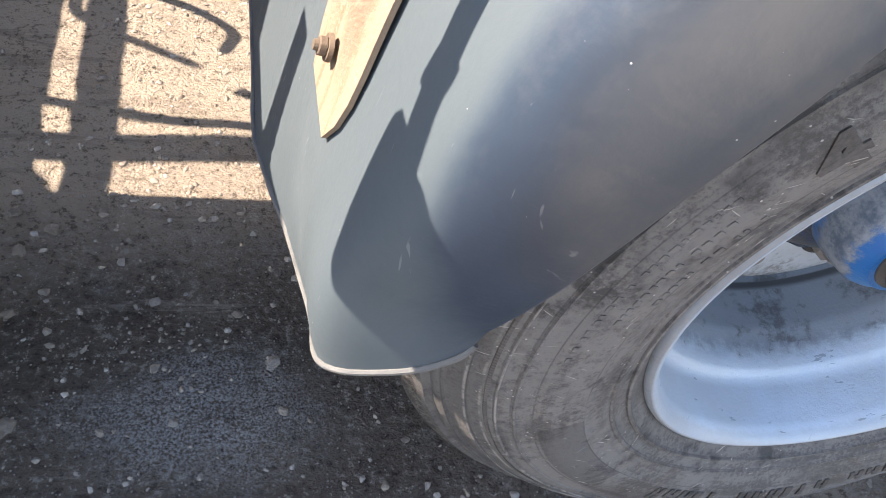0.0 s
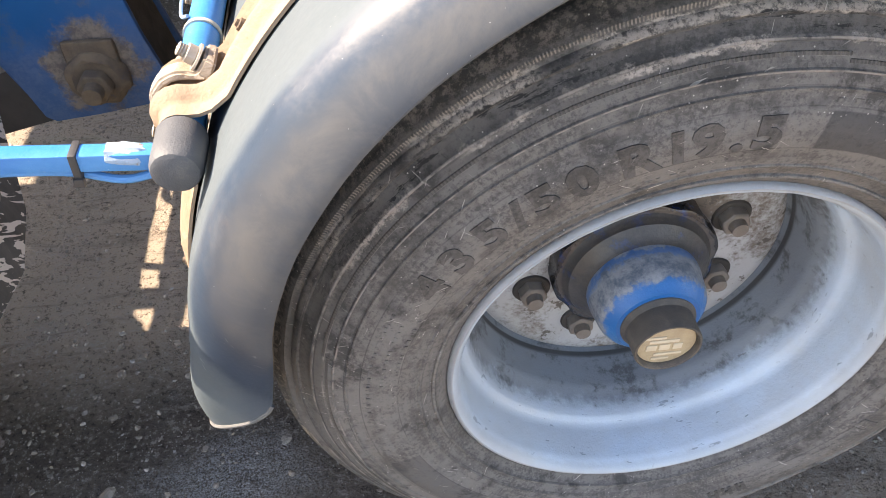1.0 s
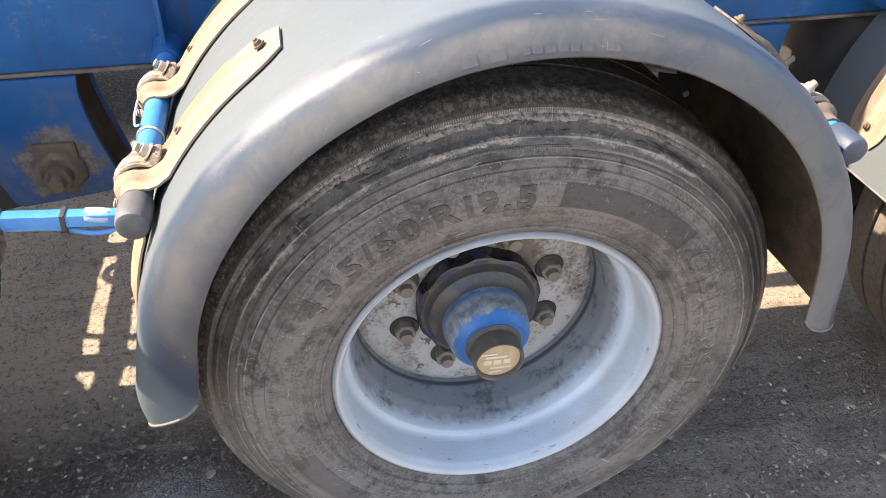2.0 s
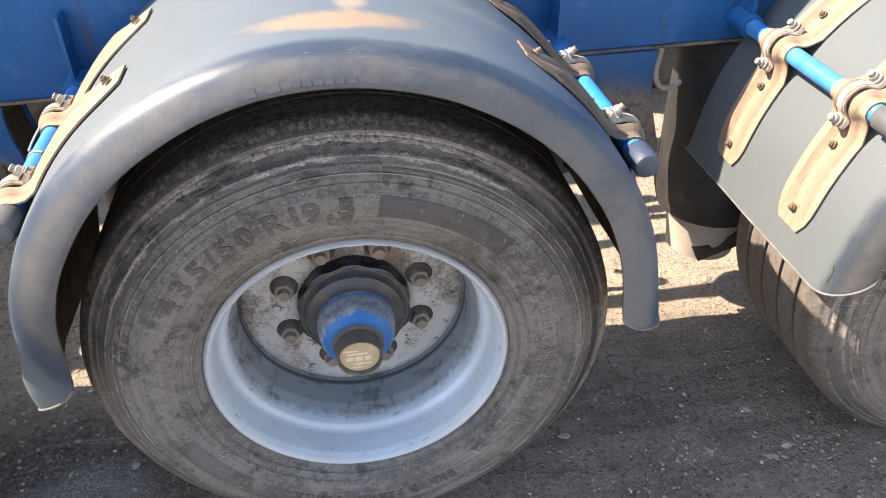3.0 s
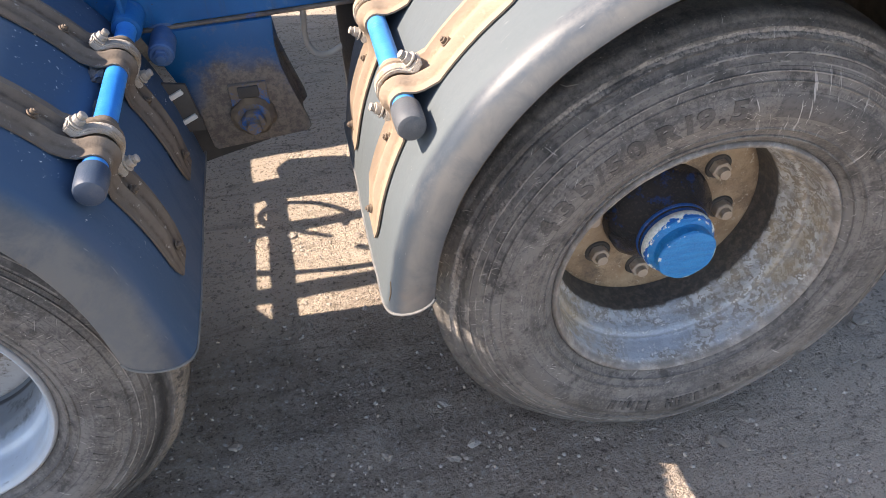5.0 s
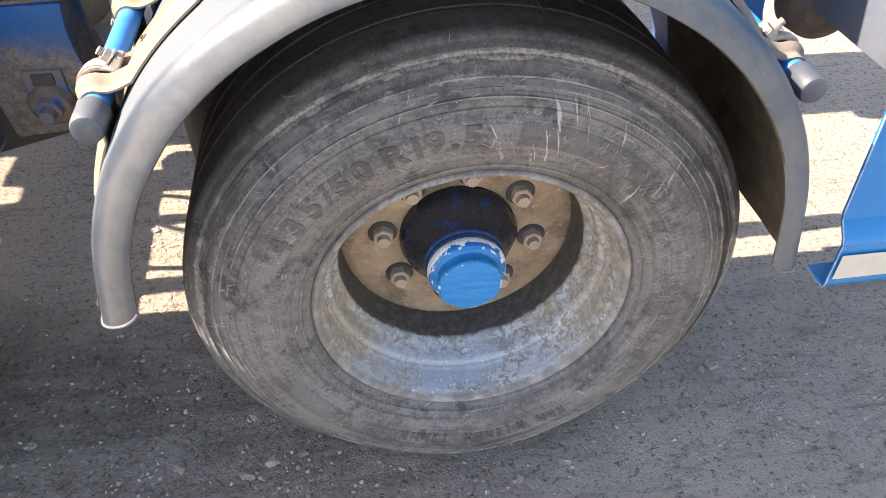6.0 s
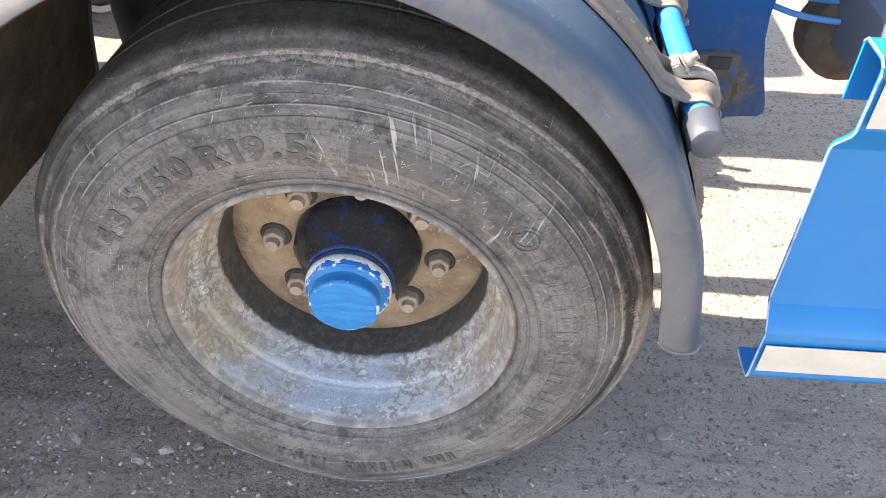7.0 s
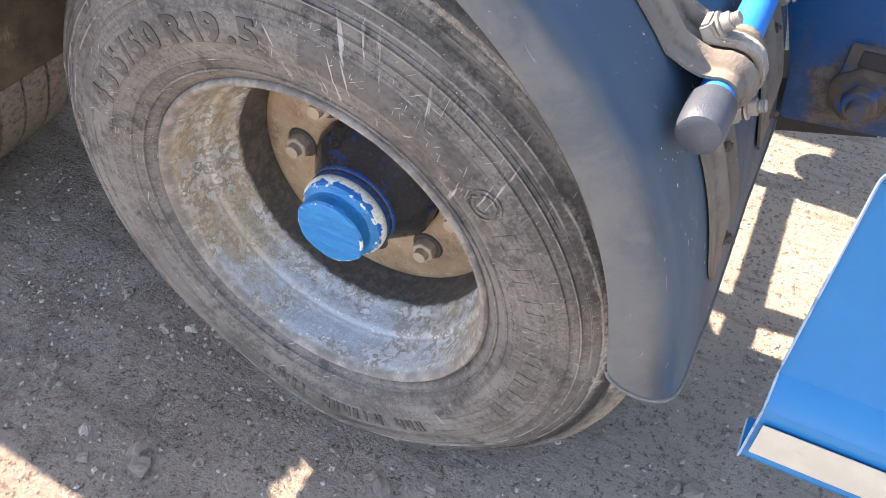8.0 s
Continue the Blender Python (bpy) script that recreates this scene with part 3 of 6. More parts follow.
def sleeve_mat():
    """Blue hub paint, rubbed grey between two blue rings."""
    k = Nodes("rubbed_blue_hub_paint")
    r, a, y = k.polar()
    n, fine = k.noise(45, 6, 0.7), k.noise(220, 4, 0.6)
    q = k.math("ADD", y, k.math("MULTIPLY", k.math("SUBTRACT", n, 0.5), 0.040))
    blue = k.math("MAXIMUM", k.math("MULTIPLY", k.band(q, 0.100, 0.110, 0.004), 0.7), k.step(q, 0.067, 0.059))
    col = k.mix(k.step(k.math("ADD", k.math("MULTIPLY", n, 0.75), k.math("MULTIPLY", fine, 0.25)), 0.36, 0.62), (0.085, 0.110, 0.150), (0.255, 0.270, 0.290))
    col = k.mix(blue, col, (0.004, 0.115, 0.34))
    return k.done(col, k.math("SUBTRACT", 0.65, k.math("MULTIPLY", blue, 0.3)), 0.0, k.math("ADD", n, fine), 0.0006)


M_HUBBLUE = sleeve_mat()
M_COLLAR = worn("dark_blue_collar_paint", (0.005, 0.048, 0.18), (0.007, 0.065, 0.23), 0.25, dirt=(0.05, 0.05, 0.055), dirt_lo=0.52, dirt_hi=0.7, scale=3)
M_CAPBLUE = cap_mat()
M_CHIPPED = chipped_mat()
M_BADGE = worn("tan_badge", (0.42, 0.33, 0.21), (0.36, 0.28, 0.18), 0.5, dirt=(0.26, 0.2, 0.14), scale=8)
M_CAPDARK = worn("dusty_cap_plastic", (0.060, 0.052, 0.046), (0.085, 0.072, 0.060), 0.6, dirt=(0.17, 0.14, 0.11), dirt_lo=0.5, dirt_hi=0.7, scale=5)
M_BADGE_MARK = worn("worn_badge_mark", (0.56, 0.48, 0.36), (0.5, 0.42, 0.3), 0.5)
M_BLACK = worn("black_plastic", (0.025, 0.025, 0.027), (0.04, 0.039, 0.038), 0.5, dirt=(0.12, 0.105, 0.09), dirt_lo=0.55, dirt_hi=0.8)
M_NUTSHADE = worn("dark_greasy_steel", (0.035, 0.030, 0.027), (0.06, 0.05, 0.043), 0.7, dirt=(0.11, 0.09, 0.075))
M_NUT2 = worn("rusty_brown_nut", (0.36, 0.28, 0.21), (0.42, 0.34, 0.27), 0.65, 0.2, dirt=(0.08, 0.06, 0.045), dirt_lo=0.55, dirt_hi=0.7, scale=6)
M_NUT = worn("rusty_dark_nut", (0.17, 0.14, 0.118), (0.23, 0.195, 0.165), 0.65, 0.1, dirt=(0.11, 0.085, 0.07), scale=5)
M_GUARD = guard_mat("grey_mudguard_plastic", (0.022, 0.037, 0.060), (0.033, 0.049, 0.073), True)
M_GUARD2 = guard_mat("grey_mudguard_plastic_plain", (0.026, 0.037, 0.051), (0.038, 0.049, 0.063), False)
# paler than the guard, to draw the sunlit line along its edge
M_SUNEDGE = worn("worn_pale_plastic_edge", (0.125, 0.125, 0.122), (0.085, 0.088, 0.09), 0.6, dirt=(0.17, 0.165, 0.155), dirt_lo=0.5, dirt_hi=0.65, scale=4)
M_UNDER = worn("caked_mud_underside", (0.075, 0.060, 0.043), (0.125, 0.098, 0.070), 0.9, dirt=(0.25, 0.20, 0.14), dirt_lo=0.56, dirt_hi=0.72, scale=3, grain=0.003, spec=0.15)
M_GUARD0 = guard_mat("black_mudguard_plastic", (0.03, 0.032, 0.035), (0.05, 0.052, 0.054), False, 0.9)
def strip_mat(name, base, second, groove, flake):
    """Ribbed steel strip coated in dust, darker beside the ribs."""
    k = Nodes(name)
    x, y, z = k.split()
    n, mid, fine = k.noise(14, 6, 0.65), k.noise(60, 6, 0.72), k.noise(260, 4, 0.6)
    col = k.mix(k.step(n, 0.3, 0.7), base, second)
    ay = k.math("ADD", k.math("ABSOLUTE", y), k.math("MULTIPLY", k.math("SUBTRACT", n, 0.5), 0.012))
    g = k.math("MAXIMUM", k.band(ay, 0.0085, 0.0135, 0.003), k.math("MULTIPLY", k.band(ay, 0.029, 0.034, 0.003), 0.7))
    col = k.mix(k.math("MULTIPLY", g, k.step(mid, 0.30, 0.62)), col, groove)
    col = k.mix(k.math("MULTIPLY", k.step(mid, 0.60, 0.68), 0.6), col, flake)
    return k.done(col, 0.88, 0.0, k.math("ADD", mid, fine), 0.0009, 0.2)


M_DUSTY = strip_mat("ochre_dust_on_steel", (0.285, 0.216, 0.157), (0.250, 0.186, 0.134), (0.185, 0.132, 0.090), (0.33, 0.27, 0.21))
M_GREYED = strip_mat("dusty_grey_steel", (0.20, 0.172, 0.140), (0.155, 0.130, 0.105), (0.085, 0.066, 0.05), (0.36, 0.31, 0.25))
M_BROWNED = strip_mat("weathered_brown_steel", (0.150, 0.122, 0.098), (0.108, 0.087, 0.070), (0.055, 0.043, 0.034), (0.42, 0.385, 0.34))
M_CLAMP = worn("dusty_zinc_clamp", (0.42, 0.38, 0.33), (0.31, 0.26, 0.21), 0.85, 0.0, dirt=(0.27, 0.20, 0.135), dirt_lo=0.48, dirt_hi=0.64, scale=4, grain=0.002, spec=0.2)
M_ZINC = worn("dull_zinc_bolt", (0.38, 0.345, 0.30), (0.29, 0.25, 0.21), 0.6, 0.2, dirt=(0.36, 0.28, 0.2), scale=6)
M_RUSTBOLT = worn("rusty_bolt", (0.115, 0.085, 0.062), (0.16, 0.118, 0.085), 0.75, 0.2, dirt=(0.27, 0.21, 0.155), scale=6)
def beam_mat():
    """Blue chassis paint with pale scuffs, runs of dirt and chips."""
    k = Nodes("worn_blue_chassis_paint")
    n, mid, fine = k.noise(6, 6, 0.65), k.noise(42, 7, 0.75), k.noise(220, 4, 0.65)
    run = k.noise(7, 5, 0.65, stretch=(4.0, 1.0, 0.35))
    col = k.mix(k.step(n, 0.3, 0.7), (0.002, 0.080, 0.235), (0.003, 0.112, 0.31))
    col = k.mix(k.math("MULTIPLY", k.step(run, 0.52, 0.68), 0.50), col, (0.055, 0.060, 0.075))
    sc = k.math("MULTIPLY", k.step(mid, 0.52, 0.66), k.step(n, 0.45, 0.62))
    col = k.mix(k.math("MULTIPLY", sc, 0.5), col, (0.16, 0.195, 0.24))
    col = k.mix(k.step(k.noise(90, 5, 0.7), 0.70, 0.73), col, (0.06, 0.045, 0.035))
    return k.done(col, k.math("ADD", 0.32, k.math("MULTIPLY", mid, 0.25)), 0.0, k.math("ADD", mid, fine), 0.0006, 0.35)


M_BLUE = beam_mat()


def hanger_mat(name, grime, blue):
    """Blue paint, brown with dirt round the pivot and along the lower edge."""
    k = Nodes(name)
    x, y, z = k.split()
    dz = k.math("SUBTRACT", z, 0.598)
    d = k.math("SQRT", k.math("ADD", k.math("MULTIPLY", x, x), k.math("MULTIPLY", dz, dz)))
    n1, n2, fine = k.noise(16, 7, 0.7), k.noise(5, 5, 0.6), k.noise(160, 4, 0.6)
    q = k.math("ADD", d, k.math("MULTIPLY", k.math("SUBTRACT", n1, 0.5), 0.16))
    col = k.mix(k.step(n2, 0.3, 0.7), blue, tuple(c * 1.2 for c in blue))
    col = k.mix(k.math("MULTIPLY", k.step(n1, 0.55, 0.7), 0.5), col, (0.10, 0.10, 0.11))
    dirt = k.math("MAXIMUM", k.step(q, 0.045 + 0.120 * grime, 0.03 + 0.062 * grime), k.math("MULTIPLY", k.step(k.math("ADD", k.math("ADD", z, k.math("MULTIPLY", x, -0.12)), k.math("MULTIPLY", k.math("SUBTRACT", n1, 0.5), 0.16)), 0.682, 0.615), grime))
    n3 = k.noise(70, 6, 0.75)
    col = k.mix(k.math("MULTIPLY", dirt, 0.93), col, k.mix(k.step(n3, 0.38, 0.62), (0.115, 0.094, 0.074), (0.205, 0.168, 0.130)))
    return k.done(col, k.math("ADD", 0.42, k.math("MULTIPLY", dirt, 0.4)), 0.0, k.math("ADD", k.math("MULTIPLY", fine, 0.3), k.math("MULTIPLY", dirt, n3)), 0.0008, 0.3)


M_HANGER = hanger_mat("blue_hanger_paint_with_dirt", 0.95, (0.001, 0.070, 0.190))
M_HANGER_CLEAN = hanger_mat("blue_hanger_paint", 0.30, (0.001, 0.078, 0.225))
M_RUSTEDGE = worn("rusty_flange_edge", (0.075, 0.058, 0.048), (0.20, 0.16, 0.12), 0.8, dirt=(0.04, 0.08, 0.22), dirt_lo=0.56, dirt_hi=0.66, scale=2)
M_SKYBLUE = worn("light_blue_tube_paint", (0.02, 0.17, 0.46), (0.05, 0.24, 0.52), 0.4, dirt=(0.30, 0.35, 0.40), dirt_lo=0.56, dirt_hi=0.68, scale=2, chip=(0.35, 0.27, 0.2), chip_at=0.70)
M_TUBEBLUE = worn("bright_blue_tube_paint", (0.008, 0.15, 0.50), (0.02, 0.21, 0.56), 0.35, dirt=(0.30, 0.27, 0.24), dirt_lo=0.58, dirt_hi=0.7, scale=2, chip=(0.32, 0.3, 0.28), chip_at=0.68)
M_PANEL = worn("blue_panel_paint", (0.002, 0.135, 0.35), (0.004, 0.150, 0.37), 0.2, dirt=(0.03, 0.14, 0.30), dirt_lo=0.6, dirt_hi=0.85, scale=0.8, grain=0.00012, spec=0.28)
M_EDGEWHITE = worn("worn_white_edge", (0.34, 0.42, 0.50), (0.20, 0.33, 0.48), 0.6, dirt=(0.10, 0.22, 0.40), dirt_lo=0.52, dirt_hi=0.6, scale=4)
M_TAPE = worn("cream_reflective_tape", (0.47, 0.445, 0.375), (0.42, 0.395, 0.335), 0.5, dirt=(0.32, 0.29, 0.235), dirt_lo=0.55, dirt_hi=0.75, scale=3)
M_FLAKE = worn("flaking_pale_blue_paint", (0.42, 0.52, 0.62), (0.30, 0.44, 0.62), 0.6, dirt=(0.33, 0.24, 0.16), dirt_lo=0.52, dirt_hi=0.6, scale=6, grain=0.002)
M_ENDCAP = worn("faded_grey_rubber_cap", (0.060, 0.066, 0.075), (0.085, 0.09, 0.096), 0.6, dirt=(0.2, 0.18, 0.16), dirt_lo=0.55, dirt_hi=0.8, scale=3)
M_ENDBLUE = worn("blue_grey_rubber_cap", (0.026, 0.044, 0.078), (0.040, 0.058, 0.088), 0.5, dirt=(0.10, 0.10, 0.11), dirt_lo=0.54, dirt_hi=0.75, scale=3)
M_ENDSLATE = worn("slate_rubber_cap", (0.040, 0.050, 0.066), (0.058, 0.066, 0.08), 0.5, dirt=(0.14, 0.135, 0.13), dirt_lo=0.56, dirt_hi=0.78, scale=3)
M_BAG = worn("black_air_spring_rubber", (0.018, 0.018, 0.019), (0.035, 0.034, 0.033), 0.55, dirt=(0.15, 0.13, 0.11), dirt_lo=0.56, dirt_hi=0.78, scale=1.5)
M_PISTON = worn("dusty_grey_piston", (0.40, 0.36, 0.31), (0.33, 0.29, 0.25), 0.7, dirt=(0.28, 0.24, 0.19), dirt_lo=0.5, dirt_hi=0.7)
M_STEEL = worn("dirty_black_steel", (0.028, 0.027, 0.027), (0.055, 0.05, 0.045), 0.65, dirt=(0.12, 0.1, 0.08), dirt_lo=0.5, dirt_hi=0.72)
M_PIVOT = worn("caked_brown_dirt", (0.19, 0.145, 0.10), (0.12, 0.095, 0.075), 0.9, dirt=(0.05, 0.10, 0.24), dirt_lo=0.58, dirt_hi=0.68, scale=4, grain=0.003, spec=0.2)
M_PIVOTBLUE = worn("blue_paint_under_dirt", (0.010, 0.10, 0.30), (0.014, 0.12, 0.34), 0.5, dirt=(0.17, 0.132, 0.095), dirt_lo=0.41, dirt_hi=0.52, scale=5, grain=0.002)
M_CLUMP = worn("grey_caked_dirt", (0.10, 0.105, 0.12), (0.17, 0.16, 0.155), 0.9, dirt=(0.04, 0.12, 0.28), dirt_lo=0.58, dirt_hi=0.64, scale=6, grain=0.003, spec=0.2)
M_BARGREY = worn("grey_blue_bar_paint", (0.085, 0.10, 0.125), (0.12, 0.135, 0.16), 0.5, dirt=(0.20, 0.18, 0.16), dirt_lo=0.58, dirt_hi=0.75)
M_HOSE = worn("grey_hose", (0.42, 0.40, 0.37), (0.5, 0.47, 0.43), 0.6)
M_GLINT = worn("bare_pale_metal", (0.66, 0.65, 0.62), (0.58, 0.57, 0.54), 0.5)
M_PALEWIRE = worn("pale_blue_wire", (0.22, 0.33, 0.44), (0.28, 0.38, 0.48), 0.5)
M_AIRLINE = worn("blue_air_line", (0.05, 0.22, 0.5), (0.07, 0.26, 0.55), 0.4)


def amber():
    k = Nodes("amber_lens")
    wv = k.n.new("ShaderNodeTexWave")
    wv.inputs["Scale"].default_value = 60
    k.l.new(k.co, wv.inputs["Vector"])
    k.bsdf.inputs["Transmission Weight"].default_value = 0.25
    return k.done(k.mix(k.noise(30, 4), (0.85, 0.27, 0.01), (0.9, 0.36, 0.02)), 0.18, 0.0, wv.outputs["Fac"], 0.001, 0.6)


M_AMBER = amber()


# ---- building helpers ----
def part(name, bm, material, parent=None, label="", m=None, sharp=32):
    """Links a bmesh as one mesh object under a thing or a part."""
    me = bpy.data.meshes.new(name)
    bm.normal_update()
    bm.to_mesh(me)
    bm.free()
    return from_mesh(name, me, material, parent, label, m, sharp)


def from_mesh(name, me, material, parent=None, label="", m=None, sharp=32):
    if not me.materials:
        me.materials.append(material)
        me.polygons.foreach_set("use_smooth", [True] * len(me.polygons))
        me.set_sharp_from_angle(angle=radians(sharp))
    ob = new(name, me)
    ob.parent = parent
    if m is not None:
        ob.matrix_local = m
    return tagged(ob, label)


def again(ob, parent, m):
    """Another part on the same mesh."""
    o = new(ob.name.split(".")[0], ob.data)
    o.parent = parent
    o.matrix_local = m
    if "label" in ob:
        o["label"] = ob["label"]
    return o


def revolve(profile, segs, wobble=None):
    """A surface turned about the local y axis from (radius, y) points."""
    bm = bmesh.new()
    rings = []
    for r, y in profile:
        if r < 1e-6:
            rings.append([bm.verts.new((0, y, 0))])
            continue
        ring = []
        for i in range(segs):
            a = 2 * math.pi * i / segs
            q = r + (wobble(a, r, y) if wobble else 0)
            ring.append(bm.verts.new((q * math.sin(a), y, q * math.cos(a))))
        rings.append(ring)
    for p, q in zip(rings, rings[1:]):
        for i in range(segs):
            j = (i + 1) % segs
            if len(p) == 1 and len(q) == 1:
                continue
            if len(p) == 1:
                bm.faces.new((p[0], q[j], q[i]))
            elif len(q) == 1:
                bm.faces.new((p[i], p[j], q[0]))
            else:
                bm.faces.new((p[i], p[j], q[j], q[i]))
    bmesh.ops.recalc_face_normals(bm, faces=bm.faces)
    return bm


def box(x0, x1, y0, y1, z0, z1, bevel=0.004):
    bm = bmesh.new()
    bmesh.ops.create_cube(bm, size=1.0, matrix=Matrix.LocRotScale(((x0 + x1) / 2, (y0 + y1) / 2, (z0 + z1) / 2), None, (x1 - x0, y1 - y0, z1 - z0)))
    if bevel:
        bmesh.ops.bevel(bm, geom=bm.edges[:], offset=bevel, segments=2, profile=0.6, affect="EDGES")
    return bm


def plate(outline, y0, y1, bevel=0.003):
    """A plate in the xz plane from y0 to y1."""
    bm = bmesh.new()
    f = bm.faces.new([bm.verts.new((x, y0, z)) for x, z in outline])
    e = bmesh.ops.extrude_face_region(bm, geom=[f])
    bmesh.ops.translate(bm, verts=[v for v in e["geom"] if isinstance(v, bmesh.types.BMVert)], vec=(0, y1 - y0, 0))
    bmesh.ops.recalc_face_normals(bm, faces=bm.faces)
    if bevel:
        bmesh.ops.bevel(bm, geom=bm.edges[:], offset=bevel, segments=2, profile=0.6, affect="EDGES")
    return bm


def smooth_path(pts, n=8):
    """Catmull-Rom through the points."""
    p = [Vector(q) for q in pts]
    p = [p[0] * 2 - p[1], *p, p[-1] * 2 - p[-2]]
    res = []
    for i in range(1, len(p) - 2):
        for k in range(n):
            t = k / n
            res.append(0.5 * (2 * p[i] + (p[i + 1] - p[i - 1]) * t + (2 * p[i - 1] - 5 * p[i] + 4 * p[i + 1] - p[i + 2]) * t * t + (3 * p[i] - p[i - 1] - 3 * p[i + 1] + p[i + 2]) * t ** 3))
    res.append(p[-2])
    return res


def tube(path, radius, segs=12):
    """A round rod along a path of points, closed at its ends."""
    bm = bmesh.new()
    rings = []
    up = Vector((0.13, 0.31, 0.94)).normalized()
    for i, p in enumerate(path):
        d = (path[min(i + 1, len(path) - 1)] - path[max(i - 1, 0)]).normalized()
        u = d.cross(up).normalized()
        v = u.cross(d)
        rings.append([bm.verts.new(p + radius * (math.cos(2 * math.pi * k / segs) * u + math.sin(2 * math.pi * k / segs) * v)) for k in range(segs)])
    for a, b in zip(rings, rings[1:]):
        for k in range(segs):
            bm.faces.new((a[k], a[(k + 1) % segs], b[(k + 1) % segs], b[k]))
    bm.faces.new(rings[0][::-1])
    bm.faces.new(rings[-1])
    bmesh.ops.recalc_face_normals(bm, faces=bm.faces)
    return bm


def blend(bm, other):
    """Adds the faces of another bmesh, and frees it."""
    vm = {v: bm.verts.new(v.co) for v in other.verts}
    for f in other.faces:
        bm.faces.new([vm[v] for v in f.verts])
    other.free()
    return bm


def hex_bolt(head_r, head_h, shank_r, shank_l, washer=True):
    """Hexagon nut with a washer and a stud end; stands on z = 0 and points up z."""
    bm = bmesh.new()
    z = 0.0
    if washer:
        bmesh.ops.create_cone(bm, cap_ends=True, segments=14, radius1=head_r * 1.35, radius2=head_r * 1.3, depth=0.0025, matrix=Matrix.Translation((0, 0, 0.00125)))
        z = 0.0025
    n = bmesh.new()
    bmesh.ops.create_cone(n, cap_ends=True, segments=6, radius1=head_r, radius2=head_r * 0.97, depth=head_h, matrix=Matrix.Translation((0, 0, z + head_h / 2)))
    bmesh.ops.bevel(n, geom=n.edges[:], offset=head_r * 0.09, segments=1, affect="EDGES")
    blend(bm, n)
    if shank_l:
        s = bmesh.new()
        bmesh.ops.create_cone(s, cap_ends=True, segments=12, radius1=shank_r, radius2=shank_r * 0.9, depth=shank_l, matrix=Matrix.Translation((0, 0, z + head_h + shank_l / 2)))
        blend(bm, s)
    return bm


def upward(p, n, spin=0.0):
    """A pose at p whose z axis points along n."""
    return Matrix.Translation(p) @ Vector(n).to_track_quat("Z", "Y").to_matrix().to_4x4() @ Matrix.Rotation(spin, 4, "Z")


# ---- ground ----
def axis(lo, hi, step, far):
    v = list(np.arange(lo, hi + 1e-6, step))
    d, a, b = step, lo, hi
    while b < far:
        d *= 1.45
        a, b = a - d, b + d
        v = [a, *v, b]
    return np.array(v)


gx, gy = axis(-1.6, 3.0, 0.02, 400), axis(-0.9, 2.0, 0.02, 400)
gverts = []
for yy in gy:
    for xx in gx:
        near = -3 < xx < 5 and -3 < yy < 4
        h = 0.0
        if near:
            h = 0.006 * noise.noise((xx * 2.1, yy * 2.1, 0.3)) + 0.004 * noise.noise((xx * 9, yy * 9, 1.7)) + 0.0025 * noise.noise((xx * 25, yy * 25, 4.1))
            h += 0.003 * noise.noise((xx * 3, yy * 30, 8.0))
        gverts.append((xx, yy, h - 0.004))
nx = len(gx)
gfaces = [(j * nx + i, j * nx + i + 1, (j + 1) * nx + i + 1, (j + 1) * nx + i) for j in range(len(gy) - 1) for i in range(nx - 1)]
gme = bpy.data.meshes.new("ground")
gme.from_pydata(gverts, [], gfaces)
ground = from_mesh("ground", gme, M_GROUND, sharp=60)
tagged(ground, "dark packed dirt yard with pale grit and stones", "ground", kind="structure")

# ---- the trailer ----
trailer = new("semi_trailer")
tagged(trailer, "blue three-axle semi-trailer with grey mudguards on a dirt yard", "trailer")


# ---- wheels ----
def tyre_profile():
    p = [(0.2585, 0.012), (0.2640, 0.0), (0.2720, -0.006), (0.2790, -0.012), (0.2800, -0.0145), (0.2825, -0.0145), (0.2835, -0.0125)]
    p += [(0.2960, -0.0185), (0.2970, -0.0200), (0.2985, -0.0200), (0.2995, -0.0190), (0.3120, -0.0235), (0.3200, -0.0252), (0.3215, -0.0262)]
    p += [(0.3400, -0.0275), (0.3605, -0.0262), (0.3620, -0.0248), (0.3760, -0.0222), (0.3770, -0.0232), (0.3785, -0.0232), (0.3795, -0.0212)]
    p += [(0.3900, -0.0178), (0.3912, -0.0188), (0.3925, -0.0186), (0.3935, -0.0162), (0.4040, -0.0112), (0.4120, -0.0062), (0.4130, -0.0070), (0.4150, -0.0058), (0.4160, -0.0028)]
    p += [(0.4220, 0.0022), (0.4270, 0.0060), (0.4300, 0.0052), (0.4345, 0.0085), (0.4360, 0.0128), (0.4400, 0.0150), (0.4430, 0.0145), (0.4475, 0.0190), (0.4500, 0.0240), (0.4520, 0.0250), (0.4560, 0.0285), (0.4600, 0.0360), (0.4620, 0.0480)]
    y = 0.0480
    for g in (0.095, 0.160, 0.225, 0.290):
        p += [(0.4640, g - 0.005), (0.4560, g - 0.0035), (0.4560, g + 0.0035), (0.4640, g + 0.005)]
    p += [(0.4620, 0.338), (0.4590, 0.352), (0.448, 0.366), (0.42, 0.385), (0.36, 0.400), (0.30, 0.392), (0.262, 0.372)]
    return p


